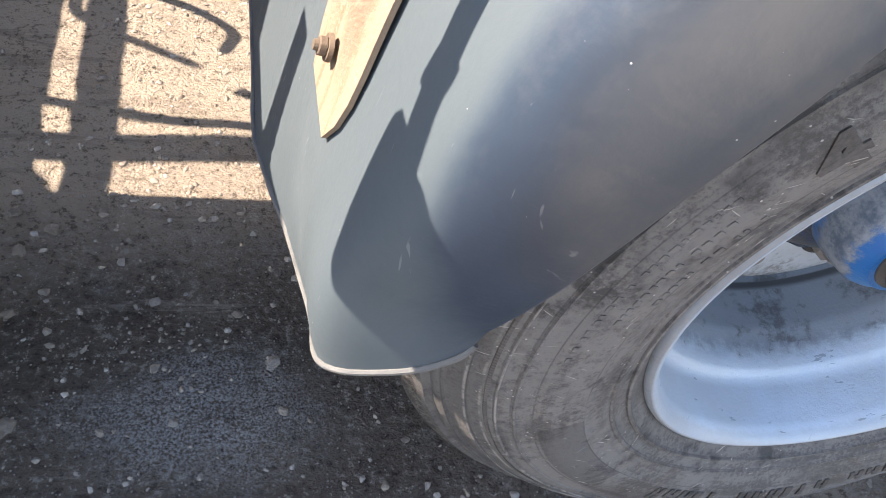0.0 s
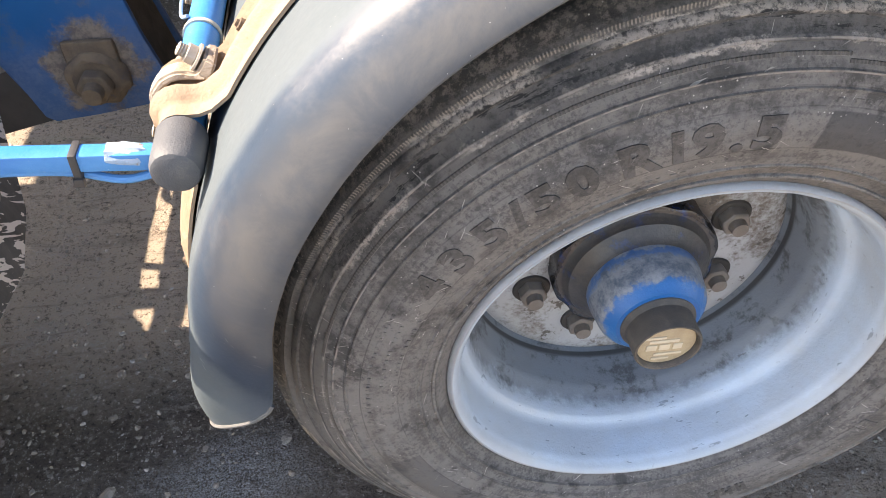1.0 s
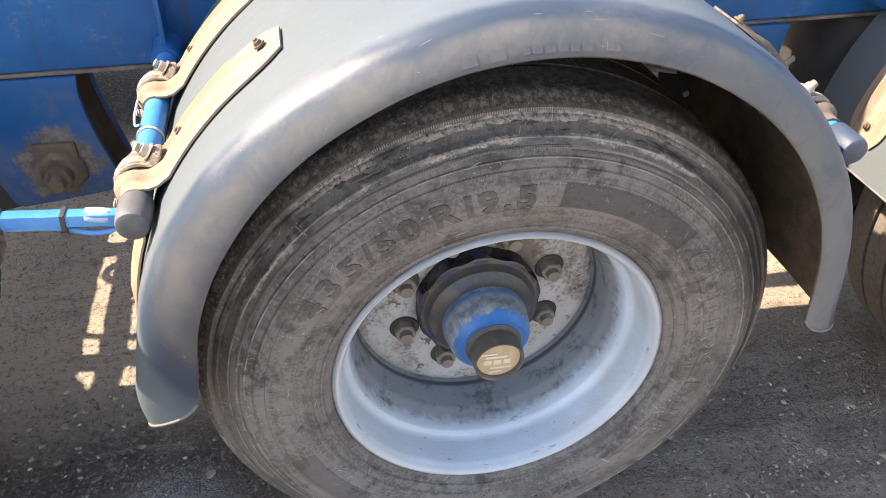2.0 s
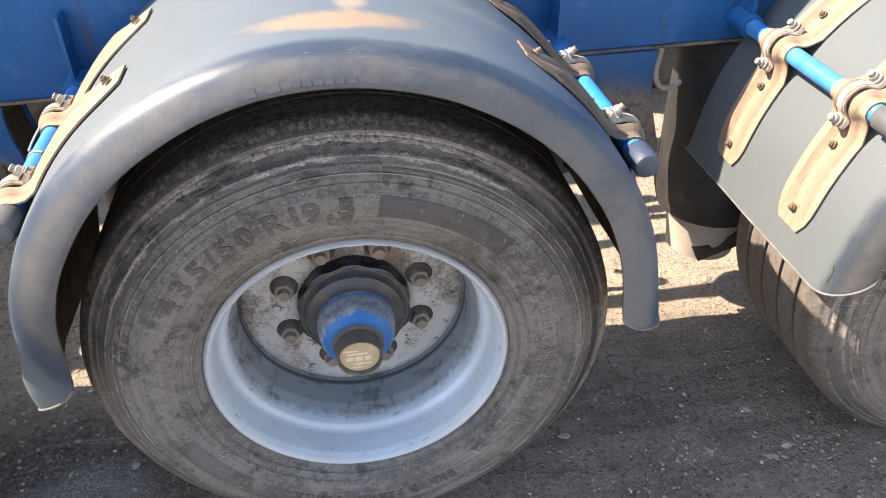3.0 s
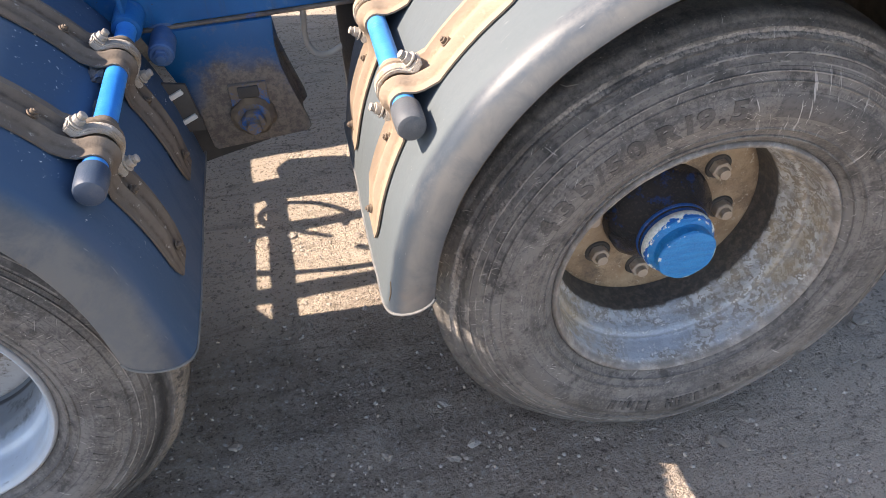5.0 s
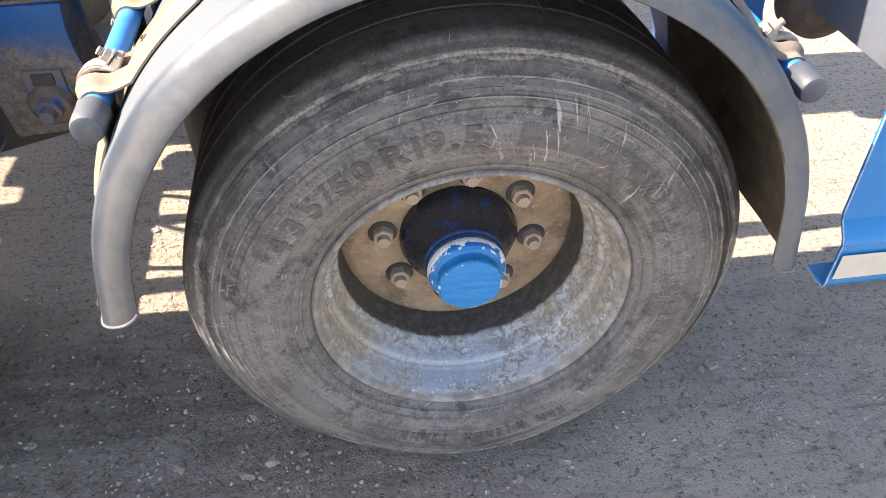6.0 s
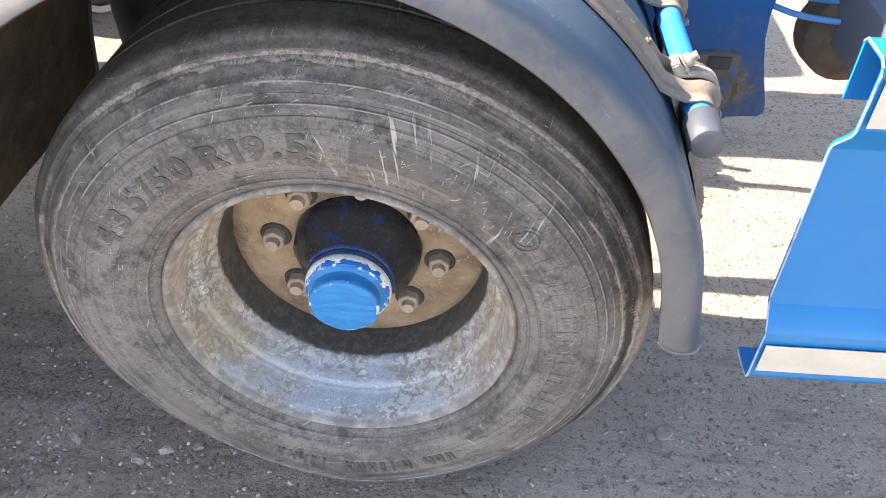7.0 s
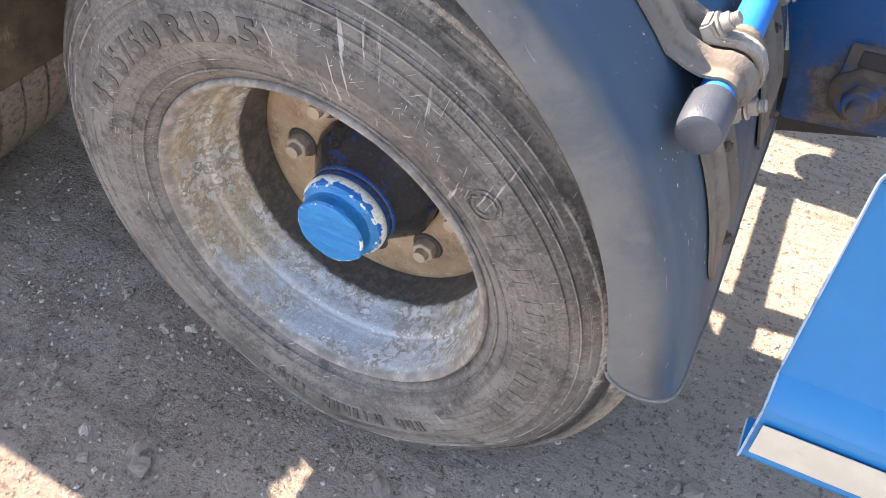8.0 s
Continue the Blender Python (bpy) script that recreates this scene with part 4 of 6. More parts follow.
def make_tyre(material, wheel, label):
    def wob(a, r, y):
        return 0.0016 * noise.noise((math.sin(a) * 9, math.cos(a) * 9, r * 40)) if 0.41 < r < 0.455 and y < 0.04 else 0.0
    bm = revolve(tyre_profile(), 176, wob)
    floor_z = -ZC + 0.001
    for v in bm.verts:
        if v.co.z < -0.30:
            w = (-0.30 - v.co.z) / 0.165
            v.co.y += (-0.014 if v.co.y < 0.18 else 0.014) * math.sin(min(1.0, w) * math.pi * 0.75) * max(0.0, 1 - abs(v.co.x) / 0.28)
        if v.co.z < floor_z:
            v.co.z = floor_z
    return part("tyre", bm, material, wheel, label, sharp=40)


def bulge(bm):
    """Carries what is moulded on the sidewall out with the bulge over the ground."""
    for v in bm.verts:
        if v.co.z < -0.30:
            w = (-0.30 - v.co.z) / 0.165
            v.co.y -= 0.014 * math.sin(min(1.0, w) * math.pi * 0.75) * max(0.0, 1 - abs(v.co.x) / 0.28)
    return bm


def glyph(ch, size):
    """A raised character of the built-in font, centred on its own middle, as lists of points and faces."""
    cu = bpy.data.curves.new("glyph", "FONT")
    cu.body, cu.size, cu.extrude, cu.align_x = ch, size, 0.0007, "CENTER"
    cu.resolution_u = 3
    cu.offset = 0.0019
    ob = new("glyph", cu)
    dg = bpy.context.evaluated_depsgraph_get()
    me = bpy.data.meshes.new_from_object(ob.evaluated_get(dg))
    bm = bmesh.new()
    bm.from_mesh(me)
    bpy.data.objects.remove(ob)
    bpy.data.meshes.remove(me)
    bpy.data.curves.remove(cu)
    return bm


def side_y(r):
    """Face of the sidewall at a radius."""
    p = [q for q in tyre_profile() if q[1] < 0.05][:40]
    return float(np.interp(r, [q[0] for q in p], [q[1] for q in p]))


def arc_block(a0, a1, r0, r1, lift=0.0016, n=None):
    """A thin raised block on the sidewall between two angles (degrees from the top, clockwise) and two radii."""
    n = n or max(2, int(abs(a1 - a0) / 2.0))
    bm = bmesh.new()
    cols = []
    for i in range(n + 1):
        a = radians(a0 + (a1 - a0) * i / n)
        cols.append([bm.verts.new((r * math.sin(a), side_y(r) - d, r * math.cos(a))) for r, d in ((r0, -0.002), (r0 + 0.0008, lift), ((r0 + r1) / 2, lift), (r1 - 0.0008, lift), (r1, -0.002))])
    for c, d in zip(cols, cols[1:]):
        for k in range(4):
            bm.faces.new((c[k], d[k], d[k + 1], c[k + 1]))
    for c in (cols[0], cols[-1]):
        bm.faces.new(c)
    bmesh.ops.recalc_face_normals(bm, faces=bm.faces)
    return bm


def make_lettering(wheel, shift):
    skin = M_TYRE2 if shift < -1 else M_TYRE1
    bm = bmesh.new()
    text = (("4", -56), ("3", -49), ("5", -42), ("/", -37), ("5", -32.5), ("0", -26.5), ("R", -18.5), ("1", -12.8), ("9", -8.6), (".", -4.3), ("5", 0.0))
    for ch, deg in text:
        g = glyph(ch, 0.044)
        a, r = radians(deg + shift), 0.3255
        for v in g.verts:
            u, w, d = v.co.x * 1.2, v.co.y, v.co.z
            rr = r + w
            aa = a + u / (r + 0.016)
            v.co = (rr * math.sin(aa), side_y(rr) - 0.0006 - d, rr * math.cos(aa))
        blend(bm, g)
    part("size_lettering", bm, M_LETTER2 if shift < -1 else M_LETTER, wheel, "raised black tyre size lettering", sharp=20)
    # maker's word: plain bars of its size
    bm = bmesh.new()
    for i in range(8):
        a = 60.5 + i * 8.2 + shift
        for b in (0.0, 3.2):
            blend(bm, arc_block(a + b, a + b + 1.9, 0.322, 0.352, 0.0009, 2))
        blend(bm, arc_block(a + 1.9, a + 3.2, 0.344 if i % 2 else 0.322, 0.352 if i % 2 else 0.330, 0.0009, 2))
    part("maker_lettering", bm, skin, wheel, "worn raised bars along the sidewall", sharp=20)
    bm = bmesh.new()
    n = 26
    for i in range(n):
        a = 53.5 + shift
        p, q = 2 * math.pi * i / n, 2 * math.pi * (i + 1) / n
        for r0, r1 in ((0.011, 0.015), (0.018, 0.021)):
            vs = []
            for ang, rad in ((p, r0), (q, r0), (q, r1), (p, r1)):
                rr, aa = 0.338 + rad * math.cos(ang), radians(a) + rad * math.sin(ang) / 0.338
                vs.append(bm.verts.new((rr * math.sin(aa), side_y(rr) - 0.0018, rr * math.cos(aa))))
            bm.faces.new(vs)
    part("maker_ring", bm, skin, wheel, sharp=20)
    for i, wdt in enumerate((2.2, 2.6, 2.4, 1.4, 0.9, 0, 2.6, 2.3, 2.4, 1.5, 0.9, 2.4, 0, 2.6, 2.4, 2.2)):
        if wdt:
            bm = bmesh.new()
            a = 206 - i * 3.5 + shift
            blend(bm, arc_block(a - wdt, a - wdt + 0.9, 0.328, 0.352, n=2))
            blend(bm, arc_block(a - 0.8, a, 0.328, 0.345 if i % 3 else 0.352, n=2))
            if wdt > 2:
                blend(bm, arc_block(a - wdt + 0.9, a - 0.8, 0.337, 0.343, n=2))
            part("model_lettering", bulge(bm), M_LETTER2 if shift < -1 else M_LETTER, wheel, "raised black bars low on the sidewall", sharp=20)
    # small type: rows of short bars
    bm = bmesh.new()
    rnd = random.Random(5)
    for start, stop, r in ((-92, -64, 0.352), (-84, -66, 0.338), (-80, -64, 0.3235), (128, 146, 0.346), (128, 144, 0.332), (8, 44, 0.3665), (-50, -10, 0.304), (70, 110, 0.304)):
        a = start
        while a < stop:
            w = rnd.choice((0.5, 0.7, 0.9, 1.1))
            blend(bm, arc_block(a + shift, a + shift + w, r, r + 0.0050, 0.0007, 2))
            a += w + rnd.choice((0.45, 0.6, 1.5))
    tagged(part("small_lettering", bulge(bm), skin, wheel, sharp=20), "rows of small worn raised bars", kind="stuff")
    # thin moulded line with steps
    bm = bmesh.new()
    for a0, a1, r in ((-150, -78, 0.3965), (-78, 8, 0.4015), (8, 62, 0.3965), (62, 150, 0.4015), (150, 210, 0.3965)):
        blend(bm, arc_block(a0 + shift, a1 + shift, r, r + (0.0020 if shift < -1 else 0.0042), 0.0010))
    part("moulded_line", bulge(bm), skin if shift < -1 else M_HATCH, wheel, "fine line moulded round the sidewall", sharp=25)


def wheel_nuts(wheel, offset, m_nut):
    first = None
    for i in range(8):
        a = radians(offset + 45 * i)
        p = Vector((0.1375 * math.sin(a), 0.170, 0.1375 * math.cos(a)))
        m = upward(p, (0, -1, 0), a * 3)
        if first is None:
            bm = bmesh.new()
            # dark disc under each nut, painted shade of its recess
            bmesh.ops.create_cone(bm, cap_ends=True, segments=24, radius1=0.0265, radius2=0.0245, depth=0.003, matrix=Matrix.Translation((0, 0, 0.0015)))
            seat = part("nut_seat", bm, M_NUTSHADE, wheel, "dark disc for the shade round a wheel nut", m)
            bm = bmesh.new()
            blend(bm, hex_bolt(0.0200, 0.019, 0.0118, 0.011, False))
            first = part("wheel_nut", bm, m_nut, wheel, "rusty dark wheel nut", m)
        else:
            again(seat, wheel, m)
            again(first, wheel, m)


def hub_lobes(a, r, y):
    return 0.0030 * min(0.45, math.cos(10 * a)) if 0.099 < r < 0.114 and y > 0.085 else 0.0


def hub_webs(a, r, y):
    return 0.0016 * math.cos(8 * a + 0.6) if 0.085 < r < 0.112 and y > 0.10 else 0.0


def make_wheel(x, style):
    """Steel wheel with its tyre, hub, cap, nuts and lettering, standing on the ground."""
    one = style == 1
    rim_p = [(0.2560, 0.030), (0.2640, 0.010), (0.2650, 0.001), (0.2635, -0.0045), (0.2600, -0.0070), (0.2560, -0.0060), (0.2520, 0.0), (0.2480, 0.008), (0.2468, 0.014)]
    rim_p += [(0.2450, 0.052), (0.2435, 0.0600), (0.2395, 0.0650), (0.2350, 0.0675), (0.2325, 0.0715), (0.2305, 0.082), (0.2285, 0.096), (0.2260, 0.103), (0.2215, 0.109), (0.2185, 0.118), (0.2175, 0.170), (0.2120, 0.181)]
    rim_p += [(0.2120, 0.188), (0.2300, 0.196), (0.2300, 0.330), (0.2500, 0.365), (0.2640, 0.375)]
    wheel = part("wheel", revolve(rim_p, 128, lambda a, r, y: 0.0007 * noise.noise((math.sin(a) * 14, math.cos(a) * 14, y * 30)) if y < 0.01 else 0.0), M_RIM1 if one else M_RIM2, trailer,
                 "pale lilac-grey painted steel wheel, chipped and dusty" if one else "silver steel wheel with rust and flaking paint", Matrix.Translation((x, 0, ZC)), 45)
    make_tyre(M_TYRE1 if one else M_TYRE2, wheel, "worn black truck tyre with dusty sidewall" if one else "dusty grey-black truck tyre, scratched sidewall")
    disc_p = [(0.2165, 0.184), (0.2080, 0.176), (0.1950, 0.1725), (0.1720, 0.1720), (0.1650, 0.1705), (0.1120, 0.1705), (0.1060, 0.174), (0.1050, 0.188)]
    part("disc", revolve(disc_p, 96), M_DISC1 if one else M_DISC2, wheel, "dusty grey wheel disc" if one else "rusty ochre wheel disc")
    hub_p = [(0.108, 0.190), (0.108, 0.150), (0.107, 0.142), (0.104, 0.1405), (0.098, 0.1400), (0.094, 0.1360), (0.091, 0.1280), (0.082, 0.122), (0.077, 0.118), (0.072, 0.112), (0.0675, 0.100), (0.0, 0.100)] if one else [(0.106, 0.190), (0.105, 0.156), (0.099, 0.146), (0.091, 0.134), (0.083, 0.123), (0.077, 0.113), (0.072, 0.104), (0.0675, 0.090), (0.0, 0.090)]
    part("hub", revolve(hub_p, 104, hub_lobes if one else hub_webs), M_HUB if one else M_HUB2, wheel, "dark oily hub with ribs")
    if one:
        p = [(0.0700, 0.119), (0.0722, 0.117), (0.0722, 0.098), (0.0712, 0.094), (0.0690, 0.076), (0.0672, 0.068), (0.0615, 0.060), (0.0565, 0.056), (0.0520, 0.050), (0.0, 0.049)]
        part("hub_sleeve", revolve(p, 64), M_HUBBLUE, wheel, "blue hub sleeve rubbed to grey")
        p = [(0.0475, 0.054), (0.0465, 0.048), (0.0418, 0.043), (0.0412, 0.013), (0.0402, 0.0104), (0.0382, 0.0104), (0.0368, 0.0125), (0.0362, 0.0190), (0.0, 0.0190)]
        cap = part("hub_cap", revolve(p, 56), M_CAPDARK, wheel, "dusty grey-brown hub cap with a raised rim")
        badge = part("badge", revolve([(0.0359, 0.0192), (0.0352, 0.0174), (0.0, 0.0170)], 48), M_BADGE, wheel, "tan round badge with worn bars")
        bm = bmesh.new()
        for bx, bz, w, h in ((-0.016, 0.014, 0.026, 0.004), (-0.004, 0.007, 0.036, 0.005), (-0.018, -0.004, 0.013, 0.010), (-0.002, -0.004, 0.013, 0.010), (0.014, -0.004, 0.011, 0.010), (0.004, -0.017, 0.034, 0.004), (-0.004, -0.025, 0.022, 0.004)):
            blend(bm, box(bx - w / 2, bx + w / 2, 0.0160, 0.0176, bz - h / 2, bz + h / 2, 0.0006))
        part("badge_mark", bm, M_BADGE_MARK, wheel)
        wheel_nuts(wheel, 22.5, M_NUT)
    else:
        p = [(0.0690, 0.110), (0.0705, 0.104), (0.0705, 0.096), (0.0690, 0.0935), (0.0670, 0.092), (0.0665, 0.080), (0.0660, 0.078), (0.0, 0.078)]
        part("hub_sleeve", revolve(p, 72), M_COLLAR, wheel, "dark blue hub collar")
        part("cap_flange", revolve([(0.0660, 0.084), (0.0678, 0.081), (0.0685, 0.076), (0.0680, 0.070), (0.0655, 0.0655), (0.0, 0.0655)], 72), M_CHIPPED, wheel, "blue flange with white chipped paint")
        p = [(0.0640, 0.068), (0.0632, 0.064), (0.0585, 0.0605), (0.0545, 0.0575), (0.0530, 0.052), (0.0545, 0.045), (0.0548, 0.0375), (0.0530, 0.0345), (0.0500, 0.0335), (0.0440, 0.0333), (0.030, 0.0328), (0.0, 0.0325)]
        part("hub_cap", revolve(p, 64, lambda a, r, y: 0.0012 * noise.noise((math.sin(a) * 3, math.cos(a) * 3, y * 60)) + 0.0005 * math.cos(6 * a) if r > 0.045 else 0.0), M_CAPBLUE, wheel, "bright blue painted hub cap, chipped")
        wheel_nuts(wheel, 8.0, M_NUT2)
    drum = [(0.100, 0.185), (0.205, 0.192), (0.208, 0.200), (0.208, 0.370), (0.07, 0.380)]
    part("brake_drum", revolve(drum, 64), M_STEEL, wheel, "black brake drum")
    make_lettering(wheel, 0.0 if one else -2.5)
    return wheel


near_wheels = [make_wheel(0.0, 1), make_wheel(PITCH, 2), make_wheel(-PITCH, 1)]


def far_copy(ob, x, z):
    """The same part turned round for the far side of the trailer."""
    far = again(ob, trailer, pose(x, 2.34, z, 0, 0, 180))
    for o in ob.children:
        if o.name.split(".")[0] in ("tyre", "disc", "brake_drum", "hub"):
            again(o, far, Matrix())
    return far


for i, w in enumerate(near_wheels):
    far_copy(w, w.location.x, ZC)

# ---- mudguards with their brackets ----
GZ, GR = 0.552, 0.508           # centre height and radius of the guards


def polar(side, deg, r, bend=80.0):
    """A place on a guard, about its centre: side -1 or +1 along x, degrees from the top. Past the bend it runs on straight."""
    a = radians(min(deg, bend))
    more = max(0.0, radians(deg - bend)) * GR
    return Vector((side * (r * math.sin(a) + more * math.cos(a)), 0, r * math.cos(a) - more * math.sin(a)))


def around(side, hold):
    """Centre of a carrying tube beside a guard, and the ways out from the guard and down along it."""
    n = polar(side, hold[0], 1.0).normalized()
    return polar(side, *hold), n, Vector((n.z * side, 0, -n.x * side))


def guard_profile(lip, grow, inner):
    """Section of a guard as (y, radius), and how far each place lies from the outer edge."""
    prof = [(inner, -0.006), (inner - 0.004, -0.002), (inner - 0.017, 0.0), (0.28, 0.0), (0.20, 0.0008), (0.10, 0.001), (0.05, 0.0008), (0.02, 0.0)]
    prof += [(y, -d * lip) for y, d in ((-0.015, 0.001), (-0.032, 0.006), (-0.048, 0.022), (-0.060, 0.055), (-0.069, 0.105), (-0.076, 0.175), (-0.082, 0.27), (-0.087, 0.385), (-0.0915, 0.52), (-0.0950, 0.655), (-0.0980, 0.79), (-0.1000, 0.92), (-0.1005, 1.0), (-0.0990, 1.04), (-0.0960, 1.05))]
    prof = [(y, GR + grow + d) for y, d in prof]
    run = [0.0]
    for (y0, r0), (y1, r1) in zip(prof[::-1], prof[-2::-1]):
        run.append(run[-1] + math.hypot(y1 - y0, r1 - r0))
    run = run[::-1]
    return prof, run


def corner_drop(s, r, corner=0.090):
    """Degrees by which the rounded corner stops short of the guard's end."""
    d, e = max(0.0, 1 - s / corner), max(0.0, 1 - s / 0.075)
    if corner < 0.1:
        return math.degrees(corner * 0.89 * (1 - math.sqrt(max(0.0, 1 - min(d, 0.99) ** 2))) / r)
    return math.degrees((corner * 0.235 * d ** 1.6 + 0.058 * (1 - math.sqrt(max(0.0, 1 - min(e, 0.99) ** 2)))) / r)


def guard_point(deg, y, r, lip, grow, bends, curl=0.0):
    a = radians(deg)
    drop = (1 + 0.7 * (1 - math.cos(a))) * (GR + grow - r)
    q = GR + grow - drop + 0.0020 * noise.noise((a * 2.0, y * 6, 2.0)) + 0.0006 * noise.noise((a * 7, y * 12, 5.0))
    v = polar(-1 if deg < 0 else 1, abs(deg), q, bends[0] if deg < 0 else bends[1])
    if curl and deg < 0:
        # the outer corner draws back from the edge of the tyre
        e, f = min(1.0, max(0.0, (-deg - 76) / 16)), min(1.0, max(0.0, (0.07 - y) / 0.13))
        g = min(1.0, max(0.0, (-deg - 62) / 28))
        h = max(0.0, (-deg - 90) / 14)
        v.x += curl * (2.6 * h * h * min(1.0, max(0.0, (0.20 - y) / 0.22)) - 0.45 * e * e * f)
        y += 3.0 * curl * g * g * min(1.0, max(0.0, (0.03 - y) / 0.12))
    return Vector((v.x, y, v.z))


def guard_shell(left, right, lip, grow, bends, tongue, inner, corner=0.090):
    """Half-round guard with a rolled outer edge; left and right: where it ends, degrees from the top."""
    prof, run = guard_profile(lip, grow, inner)
    bm = bmesh.new()
    n = 96
    grid = []
    for (y, r), s in zip(prof, run):
        drop, drop_r = corner_drop(s, r, corner), corner_drop(s, r)
        row = []
        for i in range(n + 1):
            more = math.degrees((1.2 if y < 0.2 else 5.0) * (y - 0.2) ** 2 / r) if tongue else drop_r
            deg = -(left - drop) + (left + right - drop - more) * i / n
            row.append(bm.verts.new(guard_point(deg, y, r, lip, grow, bends, 0.014 if corner > 0.1 else 0.0)))
        grid.append(row)
    for p, q in zip(grid, grid[1:]):
        for i in range(n):
            bm.faces.new((p[i], p[i + 1], q[i + 1], q[i]))
    bmesh.ops.recalc_face_normals(bm, faces=bm.faces)
    bmesh.ops.solidify(bm, geom=bm.faces[:], thickness=0.0045)
    bm.normal_update()
    for f in bm.faces:
        c = f.calc_center_median()
        if f.normal.dot(Vector((c.x, -0.35, c.z))) < 0:
            f.material_index = 1
    return bm


def end_bead(side, end, lip, grow, bends, inner, corner=0.090):
    """The thickened rim along the lower end and round the corner of a guard, coloured pale for sun on it."""
    prof, run = guard_profile(lip, grow, inner)
    pts = [guard_point(side * (end - corner_drop(s, r, corner if side < 0 else 0.090)), y, r, lip, grow, bends, 0.014 if corner > 0.1 else 0.0) for (y, r), s in zip(prof, run)]
    return tube(smooth_path(pts[:-1], 2), 0.0024, 8)


def bracket_mesh(side, low, grow, hold, bend, width=0.098, top=33.5):
    """A ribbed strip that lies on the guard, loops over its tube and lies down again."""
    c, n, t = around(side, hold)
    path = [polar(side, a, GR + grow + 0.0055, bend) for a in np.linspace(top, hold[0] - 5.6, 12)]
    path += [c - 0.033 * t - 0.014 * n, c - 0.0245 * t - 0.006 * n]
    path += [c + 0.0200 * (-math.cos(f) * t + math.sin(f) * n) for f in np.linspace(0.15, math.pi - 0.15, 9)]
    path += [c + 0.0245 * t - 0.006 * n, c + 0.033 * t - 0.014 * n]
    path += [polar(side, a, GR + grow + 0.0055, bend) for a in np.linspace(hold[0] + 5.6, low, 10)]
    bm = bmesh.new()
    rows = []
    nw = 24
    for i, p in enumerate(path):
        d = (path[min(i + 1, len(path) - 1)] - path[max(i - 1, 0)]).normalized()
        up = Vector((-d.z, 0, d.x)) * side
        if up.dot(p) < 0 and not (12 <= i <= len(path) - 11):
            up = -up
        end = min(i, len(path) - 1 - i)
        taper = (0.62, 0.86, 0.97)[end] if end < 3 else 1.0
        row = []
        for k in range(nw + 1):
            v = -1 + 2 * k / nw
            rib = 0.0105 * (math.exp(-((abs(v) - 0.44) / 0.13) ** 2)) * min(1.0, max(0, end - 1) / 3)
            row.append(bm.verts.new(p + up * rib + Vector((0, v * width / 2 * taper, 0))))
        rows.append(row)
    for a, b in zip(rows, rows[1:]):
        for k in range(nw):
            bm.faces.new((a[k], a[k + 1], b[k + 1], b[k]))
    bmesh.ops.recalc_face_normals(bm, faces=bm.faces)
    bmesh.ops.solidify(bm, geom=bm.faces[:], thickness=0.003)
    return bm


def clamp_mesh(side, hold):
    """Cast strap over the bracket's loop, lumpy, with a thick ear at either end."""
    c, n, t = around(side, hold)
    bm = bmesh.new()
    rows = []
    outl = [(-0.051, -0.010, 0.010), (-0.034, -0.010, 0.013)] + [(-math.cos(f), math.sin(f), 0) for f in np.linspace(0.25, math.pi - 0.25, 12)] + [(0.034, -0.010, 0.013), (0.051, -0.010, 0.010)]
    for i, (u, w, th) in enumerate(outl):
        if th:
            lo, hi = c + u * t + w * n, c + u * t + (w + th) * n
        else:
            lo, hi = c + (u * t + w * n) * 0.0250, c + (u * t + w * n) * (0.0322 + 0.002 * noise.noise((i * 0.8, side, 3.0)))
        wd = (0.0155 if th else 0.0115) + 0.002 * noise.noise((i * 0.6, side * 2, 7.0))
        rows.append([bm.verts.new(q + Vector((0, s * wd, 0))) for q, s in ((lo, -1), (hi, -0.82), (hi, 0.82), (lo, 1))])
    for a, b in zip(rows, rows[1:]):
        for k in range(4):
            bm.faces.new((a[k], a[(k + 1) % 4], b[(k + 1) % 4], b[k]))
    bm.faces.new(rows[0][::-1])
    bm.faces.new(rows[-1])
    bmesh.ops.recalc_face_normals(bm, faces=bm.faces)
    bmesh.ops.bevel(bm, geom=bm.edges[:], offset=0.0022, segments=2, affect="EDGES")
    return bm


def clamp_bolt():
    """Nut with a washer and a threaded stud."""
    bm = hex_bolt(0.0108, 0.010, 0.0, 0.0)
    prof = [(0.0062, 0.012)]
    for i in range(3):
        prof += [(0.0074, 0.0148 + i * 0.0026), (0.0060, 0.0161 + i * 0.0026)]
    stud = revolve(prof + [(0.0, 0.0222)], 14)
    for v in stud.verts:
        v.co = (v.co.x, -v.co.z, v.co.y)
    blend(bm, stud)
    bmesh.ops.scale(bm, vec=(0.84, 0.84, 0.84), verts=bm.verts[:])
    return bm


